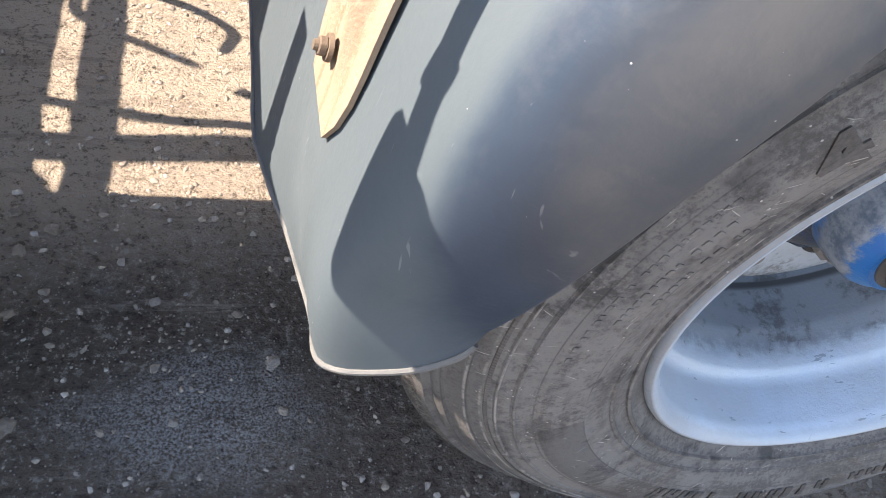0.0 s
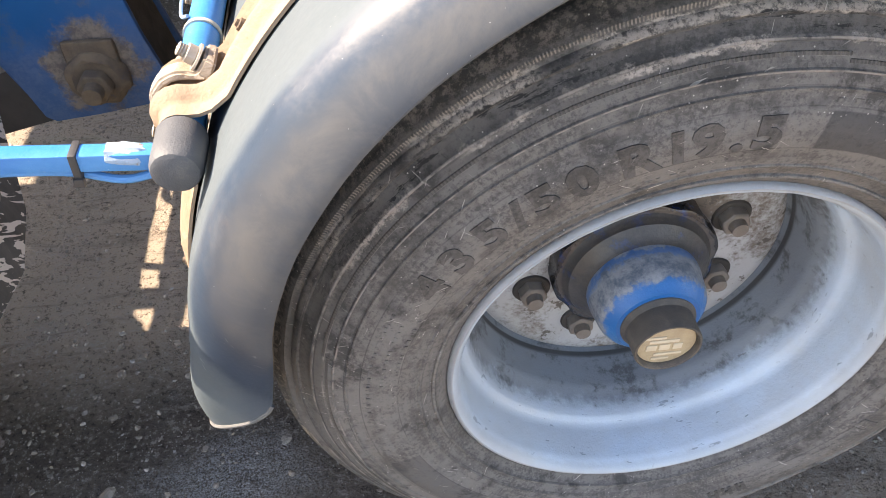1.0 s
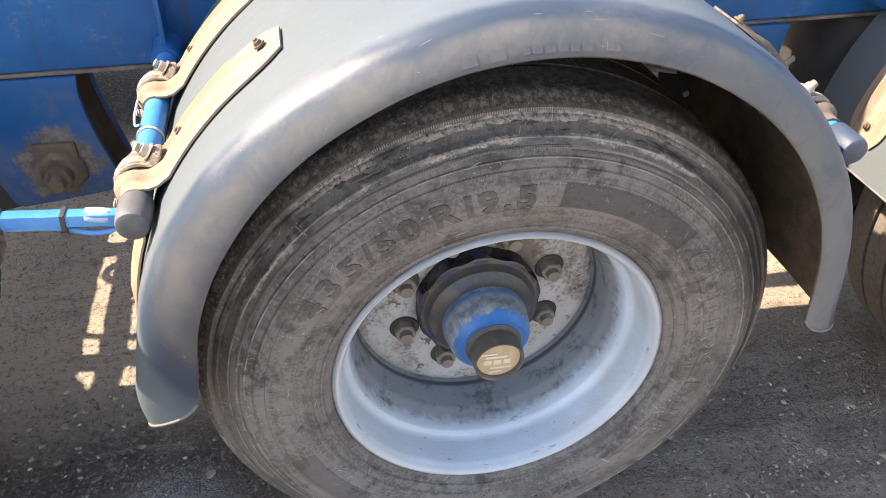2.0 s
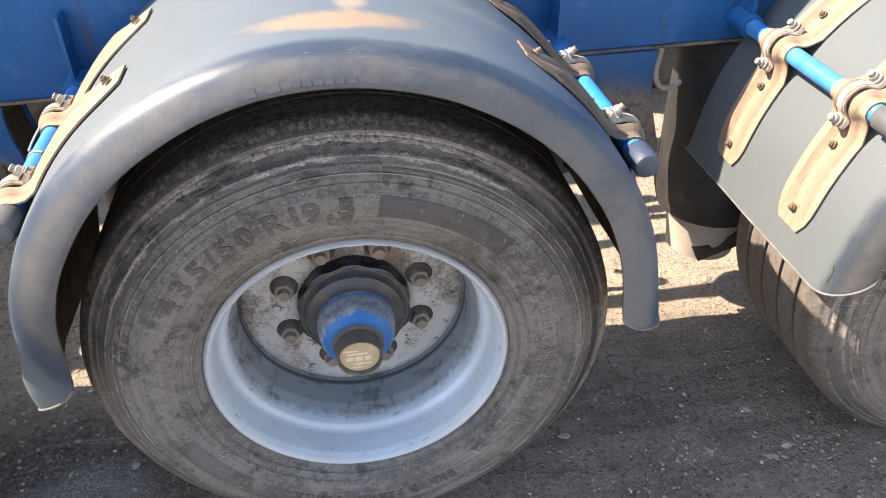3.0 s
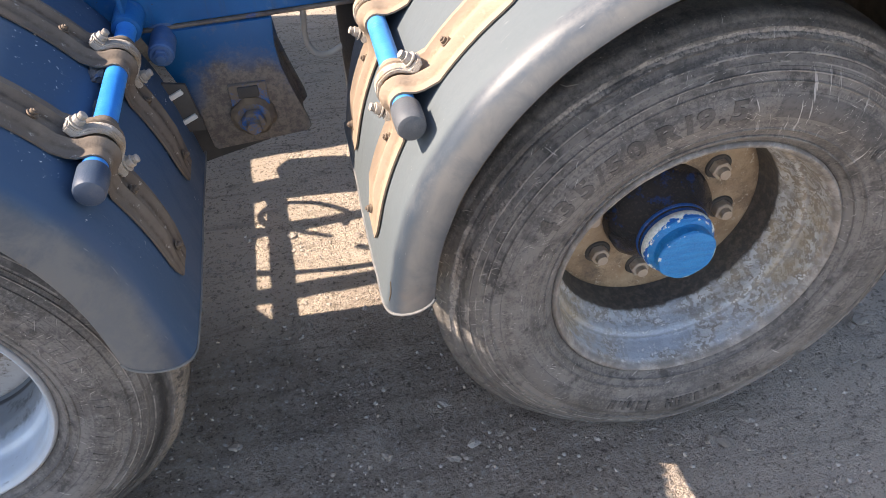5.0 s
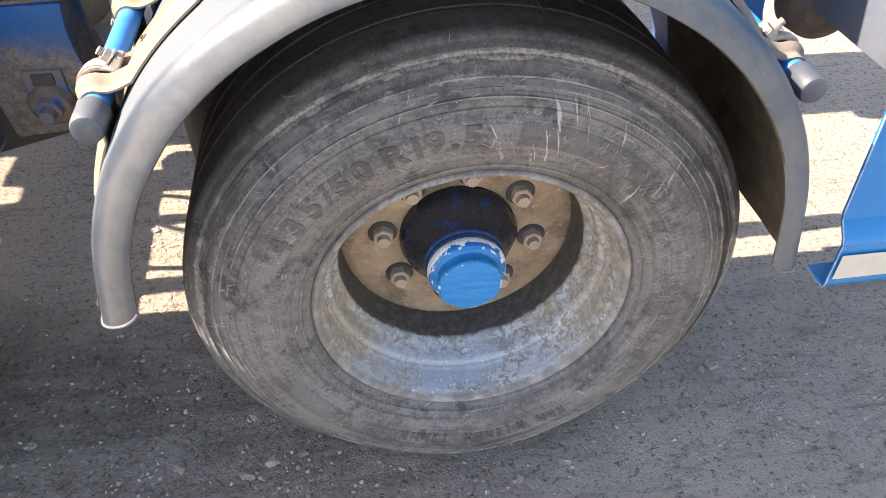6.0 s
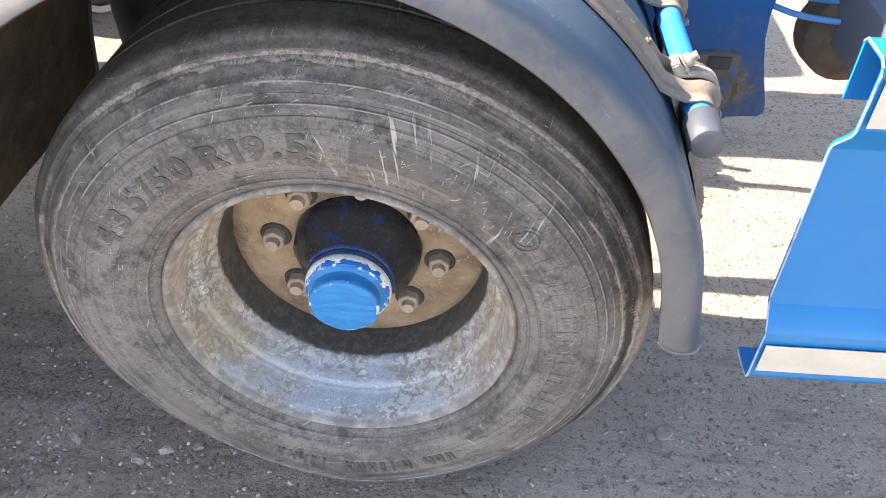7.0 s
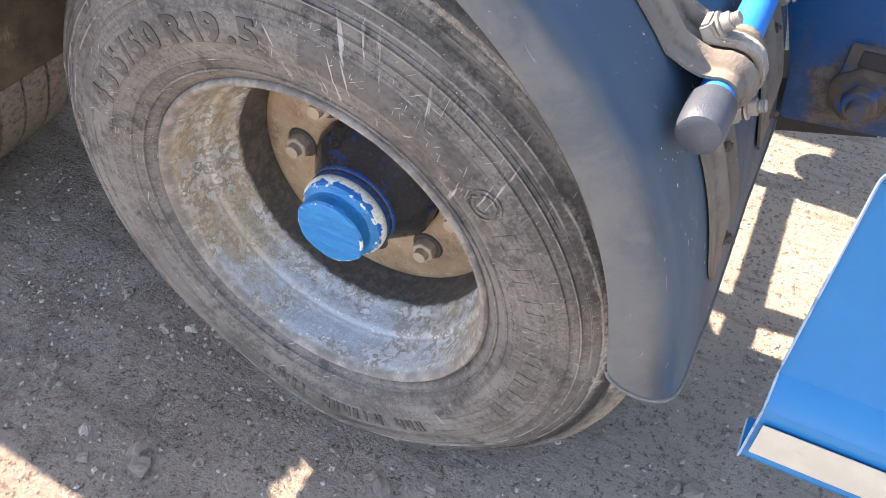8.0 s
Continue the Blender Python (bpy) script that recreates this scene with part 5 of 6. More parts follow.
def make_guard(cx, material, label, strip_left, strip_right, embossed, sides=(-1, 1), left=93.0, right=92.5, lip=0.047, grow=0.0, low=(88.0, 85.0), holds=((62.4, 0.533), (59.5, 0.533)), bends=(80.0, 80.0), tongue=False, inner=0.382, corner=0.090):
    guard = part("mudguard", guard_shell(left, right, lip, grow, bends, tongue, inner, corner), material, trailer, label, Matrix.Translation((cx, 0, GZ)), 40)
    guard.data.materials.append(M_UNDER)
    for s, e in ((-1, left), (1, right)):
        if tongue and s > 0:
            continue
        part("edge_bead", end_bead(s, e, lip, grow, bends, inner, corner), M_SUNEDGE, guard, "lower edge coloured pale as if sunlit")
    nut = bolt = None
    for side in sides:
        strip = strip_left if side < 0 else strip_right
        hold = holds[0] if side < 0 else holds[1]
        bm0, cm0 = bracket_mesh(side, low[0] if side < 0 else low[1], grow, hold, bends[0] if side < 0 else bends[1]), clamp_mesh(side, hold)
        br = part("bracket", bm0, strip, guard, "ribbed bracket strip coated in ochre dust" if strip == M_DUSTY else "ribbed bracket strip, weathered brown", Matrix.Translation((0, 0.077, 0)), 50)
        cl = part("clamp", cm0, M_CLAMP, guard, "dusty pale clamp", Matrix.Translation((0, 0.080, 0)), 35)
        again(br, guard, Matrix.Translation((0, 0.326, 0)))
        again(cl, guard, Matrix.Translation((0, 0.329, 0)))
        c, n, t = around(side, hold)
        end = low[0] if side < 0 else low[1]
        for y in (0.080, 0.329):
            for s in (-1, 1):
                m = upward(c + s * 0.0420 * t + 0.004 * n + Vector((0, y, 0)), n + 0.15 * s * t, s + y * 9)
                if nut is None:
                    nut = part("clamp_nut", clamp_bolt(), M_ZINC, guard, "pale zinc nut on a threaded stud", m)
                else:
                    again(nut, guard, m)
        for y in (0.077, 0.326):
            for deg in (36.5, hold[0] - 9.5, hold[0] + 8.5, end - 4.0):
                r = GR + grow + 0.0085
                bend = bends[0] if side < 0 else bends[1]
                m = upward(polar(side, deg, r, bend) + Vector((0, y + (0.006 if deg < 40 else 0), 0)), polar(side, min(deg, bend), 1.0), deg)
                if bolt is None:
                    bolt = part("bracket_bolt", hex_bolt(0.0058, 0.0045, 0.0032, 0.0025), M_RUSTBOLT, guard, "rusty bolt", m)
                else:
                    again(bolt, guard, m)
    if embossed:
        for a0, a1, h0, h1 in ((-13.2, -11.2, 0.34, 0.12), (-9.6, -7.6, 0.34, 0.12), (-5.4, -4.6, 0.30, 0.14), (-4.2, -3.0, 0.30, 0.14), (-2.6, -1.3, 0.30, 0.14), (-0.9, 0.3, 0.30, 0.14), (0.7, 1.8, 0.30, 0.14), (2.2, 3.6, 0.30, 0.14), (5.4, 7.2, 0.32, 0.14)):
            bm = bmesh.new()
            vs = []
            for a, h in ((a0, h0), (a1, h0), (a1, h1), (a0, h1)):
                r = GR - lip * (1 - h)
                y = float(np.interp(1 - h, [0.175, 0.27, 0.385, 0.52, 0.655, 0.79, 0.92], [-0.076, -0.082, -0.087, -0.0915, -0.095, -0.098, -0.1])) - 0.0010
                vs.append(bm.verts.new((r * math.sin(radians(a)), y, r * math.cos(radians(a)))))
            f = bm.faces.new(vs)
            e = bmesh.ops.extrude_face_region(bm, geom=[f])
            bmesh.ops.translate(bm, verts=[v for v in e["geom"] if isinstance(v, bmesh.types.BMVert)], vec=(0, 0.004, -0.002))
            bmesh.ops.recalc_face_normals(bm, faces=bm.faces)
            part("embossing", bm, material, guard, sharp=20)
    return guard


G1, G2, G0 = -0.004, 1.327, -1.290
HOLDS1, HOLDS2 = ((62.4, 0.533), (59.5, 0.533)), ((57.3, 0.549), (60.0, 0.549))
make_guard(G1, M_GUARD, "grey plastic mudguard, coloured paler where sunlit, with ochre mud stain", M_DUSTY, M_BROWNED, True, left=106.0, bends=(78.5, 80.0), inner=0.484, corner=0.33)
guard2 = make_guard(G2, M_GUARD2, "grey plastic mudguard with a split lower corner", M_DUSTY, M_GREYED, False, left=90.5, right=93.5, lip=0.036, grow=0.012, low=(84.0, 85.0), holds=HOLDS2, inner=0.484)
split_prof = [(y, r) for y, r in guard_profile(0.036, 0.012, 0.484)[0] if y < 0.03]
def on_guard(deg, y):
    r = float(np.interp(-y, [-q[0] for q in split_prof[:10]], [q[1] for q in split_prof[:10]]))
    return guard_point(deg, y, r, 0.036, 0.012, (80.0, 80.0)) + Vector((-0.0004, 0, 0))


crack = smooth_path([on_guard(-83.5, -0.060), on_guard(-85.5, -0.064), on_guard(-87.5, -0.062)])
part("split", tube(crack, 0.0011, 6), M_UNDER, guard2, "dark split in the plastic")
make_guard(G0, M_GUARD0, "black plastic mudguard over the first wheel", M_DUSTY, M_BROWNED, False, (-1,), right=5.0)
flap = part("mud_flap", guard_shell(-74.0, 96.8, 0.047, 0.0, (80.0, 80.0), True, 0.382), M_GUARD0, trailer, "black curved flap splashed with pale mud", Matrix.Translation((G0, 0, GZ)), 40)
flap.data.materials.append(M_UNDER)

for gx0 in (G1, G2, G0):
    far_copy(guard2, gx0, GZ)

# ---- carrying tubes ----
def carrying_tube(x, z, paint, cap_paint, label, back=0.0):
    p = [(0.0, -0.012), (0.0160, -0.012), (0.0165, -0.010), (0.0165, 0.46), (0.0, 0.46)]
    tb = part("carrying_tube", revolve(p, 32), paint, trailer, label, Matrix.Translation((x, back, z)))
    q = [(0.0, -0.034), (0.0145, -0.0335), (0.0185, -0.0315), (0.0202, -0.027), (0.0208, -0.019), (0.0210, 0.014), (0.0200, 0.016), (0.0163, 0.016)]
    part("end_cap", revolve(q, 36), cap_paint, tb, "rounded grey rubber end cap")
    part("socket", revolve([(0.0, 0.435), (0.0235, 0.435), (0.0245, 0.438), (0.0265, 0.5), (0.0, 0.5)], 28), M_BLUE, tb, "dark blue welded socket")
    part("gusset", plate([(-0.004, 0.02), (0.004, 0.02), (0.004, 0.14), (-0.004, 0.14)], 0.445, 0.505, 0.001), M_BLUE, tb)
    return tb


def tube_at(cx, side):
    p = polar(side, *(HOLDS2 if cx == G2 else HOLDS1)[0 if side < 0 else 1])
    return cx + p.x, GZ + p.z


for cx, side, paint, cap_paint, label in ((G1, -1, M_SKYBLUE, M_ENDCAP, "light blue painted carrying tube"), (G1, 1, M_TUBEBLUE, M_ENDBLUE, "bright blue carrying tube, paint flaking"), (G2, -1, M_SKYBLUE, M_ENDCAP, "light blue painted carrying tube"), (G2, 1, M_TUBEBLUE, M_ENDSLATE, "bright blue carrying tube")):
    tx, tz = tube_at(cx, side)
    carrying_tube(tx, tz, paint, cap_paint, label, 0.010 if cap_paint == M_ENDCAP and cx == G1 else 0.0)

def clump(seed, size):
    bm = bmesh.new()
    bmesh.ops.create_icosphere(bm, subdivisions=3, radius=1.0)
    for v in bm.verts:
        d = 1 + 0.5 * noise.noise(v.co * 1.7 + Vector((seed, 0, 0))) + 0.25 * noise.noise(v.co * 4.5 + Vector((0, seed, 0)))
        v.co = Vector((v.co.x * d * size[0], v.co.y * d * size[1], v.co.z * d * size[2]))
    return bm


fx, fz = tube_at(G1, 1)
for seed, dx, y, dz, size in ((1.0, -0.036, 0.185, -0.012, (0.016, 0.040, 0.013)), (4.0, -0.030, 0.285, 0.002, (0.014, 0.026, 0.012)), (7.0, -0.038, 0.115, -0.014, (0.010, 0.020, 0.009))):
    part("dirt_clump", clump(seed, size), M_CLUMP, trailer, "grey caked dirt with flakes of blue paint", Matrix.Translation((fx + dx, y, fz + dz)))

# arm with cable ties and the amber lamp in front of the black guard
ax, az = tube_at(G1, -1)
# the arm rises a little towards its far end
lean = Matrix.Translation((ax, 0, az)) @ Matrix.Rotation(radians(4.0), 4, "Y") @ Matrix.Translation((-ax, 0, -az))
arm = part("lamp_arm", box(-1.02, ax - 0.014, -0.008, 0.009, az - 0.0080, az + 0.0080, 0.0025), M_SKYBLUE, trailer, "light blue square arm with chipped end", lean)
def scab(a, r, y):
    return 0.0035 * noise.noise((math.sin(a) * 2.2, math.cos(a) * 2.2, y * 90))
part("weld", revolve([(0.0, -0.020), (0.006, -0.018), (0.0088, -0.009), (0.0104, 0.004), (0.0100, 0.015), (0.0, 0.018)], 20, scab), M_FLAKE, arm, "flaking pale blue paint over the weld", pose(ax - 0.038, 0.001, az + 0.001, 0, 0, 90))
for tx in (-0.553, -0.622, -0.80):
    bm = box(tx - 0.003, tx + 0.003, -0.0100, 0.0110, az - 0.0150, az + 0.0098, 0.0012)
    blend(bm, box(tx - 0.004, tx + 0.004, -0.012, -0.006, az - 0.020, az - 0.012, 0.001))
    part("cable_tie", bm, M_BLACK, arm, "black cable tie")
cable = smooth_path([(ax - 0.012, 0.0, az - 0.013), (ax - 0.045, -0.002, az - 0.020), (ax - 0.09, 0.0, az - 0.0125), (-0.65, 0.0, az - 0.0125), (-0.75, 0.0, az - 0.013), (-0.9, 0.0, az - 0.013)])
part("cable", tube(cable, 0.0036, 10), M_AIRLINE, arm, "blue cable under the arm")
wire = smooth_path([(ax - 0.012, 0.350, az + 0.014), (ax - 0.025, 0.325, az + 0.006), (ax - 0.029, 0.275, az + 0.001), (ax - 0.024, 0.225, az + 0.003), (ax - 0.012, 0.200, az + 0.015)])
part("wire", tube(wire, 0.0019, 8), M_PALEWIRE, trailer, "thin pale blue wire tied to the tube")
part("cable_tie", revolve([(0.0168, 0.0), (0.0186, 0.0), (0.0186, 0.005), (0.0168, 0.005)], 28), M_TAPE, trailer, "white cable tie round the tube", Matrix.Translation((ax, 0.185, az)))
lamp = part("marker_lamp", revolve([(0.0, 0.03), (0.028, 0.03), (0.031, 0.026), (0.032, 0.0), (0.030, -0.003), (0.0, -0.003)], 40), M_BLACK, trailer, "oval amber marker lamp under the arm", Matrix.Translation((-0.683, -0.012, az - 0.030)) @ Matrix.Diagonal((1.75, 1, 1, 1)))
part("lens", revolve([(0.0295, -0.002), (0.029, -0.010), (0.024, -0.016), (0.010, -0.019), (0.0, -0.019)], 40), M_AMBER, lamp, "amber plastic lens")
part("flap_bracket", box(-0.782, -0.770, 0.21, 0.24, 0.655, az + 0.004, 0.002), M_STEEL, trailer, "dark steel strip that carries the flap")
part("screw", hex_bolt(0.003, 0.002, 0.001, 0, False), M_ZINC, lamp, "", upward((0.003, -0.018, 0.004), (0, -1, 0)))

# ---- chassis ----
FRAME_TILT = Matrix.Translation((0.66, 0, 0.786)) @ Matrix.Rotation(radians(-1.2), 4, "Y") @ Matrix.Translation((-0.66, 0, -0.786))
beam = part("chassis_beam", box(-9.0, 4.6, 0.505, 0.635, 0.795, 1.41, 0.006), M_BLUE, trailer, "worn blue painted main beam", FRAME_TILT)
part("flange", box(-9.0, 4.6, 0.500, 0.650, 0.7885, 0.7945, 0.002), M_RUSTEDGE, beam, "rusty lower flange edge")
beam2 = part("chassis_beam", box(-9.0, 4.6, 1.555, 1.70, 0.800, 1.41, 0.006), M_BLUE, trailer, "worn blue painted main beam", FRAME_TILT)
part("flange", box(-9.0, 4.6, 1.54, 1.715, 0.786, 0.7995, 0.003), M_RUSTEDGE, beam2)
# unseen block added to shade the ground behind
part("gusset", box(-0.40, 0.30, 1.702, 1.868, 0.800, 0.850, 0.004), M_BLUE, beam2, "unseen blue block on the far beam, added for its shadow")
# unseen cylinder added to shade a band of the ground
cylinder_profile = [(0.0, -0.42), (0.030, -0.415), (0.055, -0.39), (0.062, -0.36), (0.062, 0.36), (0.055, 0.39), (0.030, 0.415), (0.0, 0.42)]
part("air_tank", revolve(cylinder_profile, 28), M_STEEL, trailer, "unseen black cylinder between the beams, added for its shadow", pose(1.40, 1.44, 1.06, 0, 0, 90))
first = None
for x in (-2.05, -0.70, 0.66, 2.02, 3.4):
    if first is None:
        # unseen member, its notches cut to let patches of sun through
        bm = box(-0.05, 0.05, 0.63, 1.555, 0.945, 1.08, 0.006)
        for y0, y1 in ((0.63, 0.875), (1.055, 1.21), (1.29, 1.555)):
            blend(bm, box(-0.05, 0.05, y0, y1, 0.88, 0.95, 0.004))
        first = part("cross_member", bm, M_BLUE, trailer, "blue cross member", Matrix.Translation((x, 0, 0)))
    else:
        again(first, trailer, Matrix.Translation((x, 0, 0)))


def make_hanger(x, paint, drop=0.0, pivot=None, y0=0.492):
    caked = pivot == M_PIVOT
    top = 0.7878 + (x - 0.66) * 0.0209
    out = [(-0.165, top - 0.002), (0.071, top + 0.001), (0.066, 0.735), (0.070, 0.692), (0.081, 0.648), (0.105, 0.568), (0.108, 0.551), (0.100, 0.541), (-0.084, 0.527), (-0.091, 0.534), (-0.100, 0.610), (-0.131, 0.698)]
    right = [(0.061, top), (0.057, 0.735), (0.061, 0.692), (0.072, 0.648), (0.096, 0.568), (0.097, 0.548)]
    left = [(-0.155, top - 0.002), (-0.121, 0.698), (-0.090, 0.610), (-0.082, 0.540)]
    if caked:
        right, left = [(0.060, top), (0.056, 0.735), (0.059, 0.690), (0.068, 0.640), (0.090, 0.548)], [(-0.180, top - 0.004), (-0.092, 0.520)]
        out = [(-0.190, top - 0.004), (0.066, top + 0.001), (0.062, 0.735), (0.065, 0.690), (0.074, 0.640), (0.094, 0.565), (0.098, 0.545), (0.085, 0.534), (-0.02, 0.518), (-0.085, 0.511), (-0.098, 0.520), (-0.118, 0.590), (-0.142, 0.665)]
    h = part("suspension_hanger", plate(out, y0, y0 + 0.012), paint, trailer, "blue suspension hanger with rusty pivot", Matrix.Translation((x, 0, 0)))
    low = Matrix.Translation((0, 0, -drop))
    part("back_plate", plate(out, y0 + 0.118, y0 + 0.130), paint, h)
    for edge, skin in ((right, M_UNDER if caked else paint), (left, paint)):
        bm = bmesh.new()
        for (xa, za), (xb, zb) in zip(edge, edge[1:]):
            blend(bm, plate([(xa - 0.010, za), (xa, za), (xb, zb), (xb - 0.010, zb)], y0 + 0.012, y0 + 0.118, 0.0))
        part("side_plate", bm, skin, h)
    def lump(a, r, y):
        return 0.006 * noise.noise((math.sin(a) * 2.5, math.cos(a) * 2.5, y * 60)) if r > 0.02 else 0.0
    if not caked:
        # dark block put where the plate's notch is open and dark
        part("pivot_lock", box(-0.020, 0.020, y0 - 0.014, y0 - 0.006, 0.640, 0.664, 0.003), M_STEEL, h, "dark block drawn for the notch of the pivot plate", low)
    part("pivot_plate", box(-0.036, 0.036, y0 - 0.010, y0 + 0.001, 0.575, 0.668 - 0.012 * caked, 0.004 + 0.003 * caked), pivot, h, "dirt-caked square plate", low)
    part("pivot_washer", revolve([(0.0, -0.016), (0.034, -0.016), (0.041, -0.010), (0.043, 0.0)], 26, lump), M_PIVOT, h, "dirt-caked washer", Matrix.Translation((0, y0 - 0.004, 0.598 - drop)))
    part("pivot_bolt", hex_bolt(0.025, 0.020, 0.0145, 0.018), pivot, h, "pivot bolt caked with dirt", upward((0, y0 - 0.018, 0.598 - drop), (0, -1, 0), 0.4))
    return h


for x, paint, drop, pivot in ((-0.700, M_HANGER_CLEAN, 0.014, M_PIVOT), (0.625, M_HANGER, 0.0, M_PIVOTBLUE), (1.952, M_HANGER_CLEAN, 0.0, M_PIVOTBLUE)):
    make_hanger(x, paint, drop, pivot)


# two sunlit slits drawn as pale bars on an added dark plate
glints = part("valve_bracket", plate([(0.425, 0.60), (0.535, 0.60), (0.520, 0.70), (0.415, 0.72)], 0.452, 0.460, 0.002), M_STEEL, trailer, "black plate added behind the mudguard to carry two glints")
for px, pz in ((0.4925, 0.680), (0.5055, 0.627)):
    part("bare_lug", box(-0.021, 0.021, -0.006, 0.0, -0.0048, 0.0048, 0.0012), M_GLINT, glints, "pale bar drawn for a sunlit slit", pose(px, 0.452, pz, 0, -24, 0))
boss = part("pin_boss", revolve([(0.0, -0.062), (0.0195, -0.062), (0.0215, -0.060), (0.0225, -0.054), (0.0225, 0.012), (0.029, 0.014), (0.030, 0.020), (0.0, 0.020)], 32), M_HANGER_CLEAN, trailer, "short blue boss welded on the frame", Matrix.Translation((0.499, 0.492, 0.772)))
part("pin_nut", hex_bolt(0.0145, 0.008, 0.0085, 0.006), M_HANGER_CLEAN, boss, "small blue nut", upward((0, -0.062, 0), (0, -1, 0), 0.3))


def make_axle(x):
    axl = part("axle", revolve([(0.0, 0.3), (0.065, 0.3), (0.066, 0.31), (0.066, 0.40), (0.040, 0.43), (0.040, 1.76), (0.066, 1.80), (0.065, 2.10), (0.0, 2.11)], 28), M_STEEL, trailer, "black axle tube", Matrix.Translation((x, 0, ZC)))
    path = smooth_path([(0.631, 0.556, 0.118), (0.42, 0.556, 0.055), (0.2, 0.556, -0.02), (0.0, 0.556, -0.085), (-0.2, 0.556, -0.16), (-0.43, 0.58, -0.27)], 6)
    bm = bmesh.new()
    rows = []
    for i, p in enumerate(path):
        d = (path[min(i + 1, len(path) - 1)] - path[max(i - 1, 0)]).normalized()
        up = Vector((-d.z, 0, d.x)) * (-1 if d.x < 0 else 1)
        deep = 0.022 + 0.030 * max(0.0, p.x - 0.1) / 0.53
        rows.append([bm.verts.new(p + up * a + Vector((0, b, 0))) for a, b in ((-deep, -0.045), (deep, -0.045), (deep, 0.045), (-deep, 0.045))])
    for a, b in zip(rows, rows[1:]):
        for k in range(4):
            bm.faces.new((a[k], a[(k + 1) % 4], b[(k + 1) % 4], b[k]))
    bm.faces.new(rows[0][::-1])
    bm.faces.new(rows[-1])
    bmesh.ops.recalc_face_normals(bm, faces=bm.faces)
    part("trailing_arm", bm, M_STEEL, axl, "black trailing arm")
    part("clamp_plate", box(-0.075, 0.075, 0.49, 0.62, -0.14, 0.085, 0.01), M_STEEL, axl)
    return axl


for i in (-1, 0, 1):
    make_axle(i * PITCH)


def make_air_spring(x):
    bag = [(0.0, 0.792), (0.142, 0.792), (0.152, 0.780), (0.155, 0.74), (0.155, 0.60), (0.153, 0.42), (0.149, 0.34), (0.138, 0.302), (0.112, 0.288), (0.100, 0.296)]
    bm = revolve([(r, z) for r, z in bag], 56, lambda a, r, z: 0.003 * noise.noise((math.sin(a) * 2, math.cos(a) * 2, z * 9)))
    turn = pose(x, 0.625, 0, 90, 0, 0)
    sp = part("air_spring", bm, M_BAG, trailer, "black rubber air spring", turn)
    pis = [(0.104, 0.31), (0.108, 0.285), (0.104, 0.26), (0.092, 0.19), (0.090, 0.165), (0.0, 0.165)]
    part("piston", revolve(pis, 48), M_PISTON, sp, "dusty grey piston")
    return sp


for i in (-1, 0, 1):
    make_air_spring(0.975 + (i - 1) * PITCH)

# unseen bars added for their shadows, then hoses and brake shafts under the frame
for y, z in ((1.435, 0.80), (1.262, 0.78), (1.205, 0.80), (1.035, 0.78)):
    part("brake_pipe", tube([Vector((-0.42, y, z)), Vector((0.28, y + 0.02, z))], 0.023, 14), M_STEEL, trailer, "dark bar added under the frame to cast a shadow")
part("air_pipe", tube([Vector((-6, 0.765, 0.735)), Vector((4.2, 0.765, 0.735))], 0.03, 16), M_STEEL, trailer, "unseen black bar along the frame, added for its shadow")
for i in (-1, 0, 1):
    part("brake_shaft", tube([Vector((i * PITCH + 0.125, 0.40, ZC)), Vector((i * PITCH + 0.125, 1.15, ZC))], 0.024, 16), M_STEEL, trailer, "black brake shaft beside the axle")
def make_brake_gear(x, hoses):
    """Brake chamber, lever and shock absorber beside an axle."""
    can = [(0.0, -0.11), (0.045, -0.108), (0.066, -0.09), (0.070, -0.02), (0.078, -0.012), (0.078, 0.006), (0.069, 0.012), (0.066, 0.075), (0.048, 0.095), (0.0, 0.098)]
    ch = part("brake_chamber", revolve(can, 32), M_STEEL, trailer, "black round brake chamber", pose(x + 0.21, 1.24, 0.52, 0, 8, 78))
    part("push_rod", tube([Vector((0, -0.22, 0)), Vector((0, -0.10, 0))], 0.011, 10), M_ZINC, ch)
    part("brake_lever", plate([(0.105, 0.45), (0.145, 0.45), (0.135, 0.62), (0.112, 0.62)], 1.16, 1.19), M_STEEL, trailer, "black brake lever", Matrix.Translation((x, 0, 0)))
    sh = part("shock_absorber", tube([Vector((x + 0.05, 1.14, 0.40)), Vector((x + 0.24, 1.16, 0.66))], 0.034, 16), M_STEEL, trailer, "black shock absorber")
    part("shock_rod", tube([Vector((x + 0.24, 1.16, 0.66)), Vector((x + 0.34, 1.17, 0.80))], 0.014, 12), M_ZINC, sh)
    for pts, r in () if not hoses else (
        ([(0.27, 0.95, 0.50), (0.36, 0.99, 0.42), (0.34, 1.04, 0.34), (0.20, 1.06, 0.36), (0.02, 1.02, 0.52), (-0.10, 0.98, 0.82)], 0.009),
        ([(0.24, 0.86, 0.55), (0.30, 0.80, 0.62), (0.22, 0.77, 0.50), (0.05, 0.80, 0.47), (-0.15, 0.84, 0.62), (-0.22, 0.86, 0.86)], 0.010)):
        part("air_hose", tube(smooth_path([Vector(p) + Vector((x, 0, 0)) for p in pts]), r, 8), M_BLACK, trailer, "black air hose under the frame")


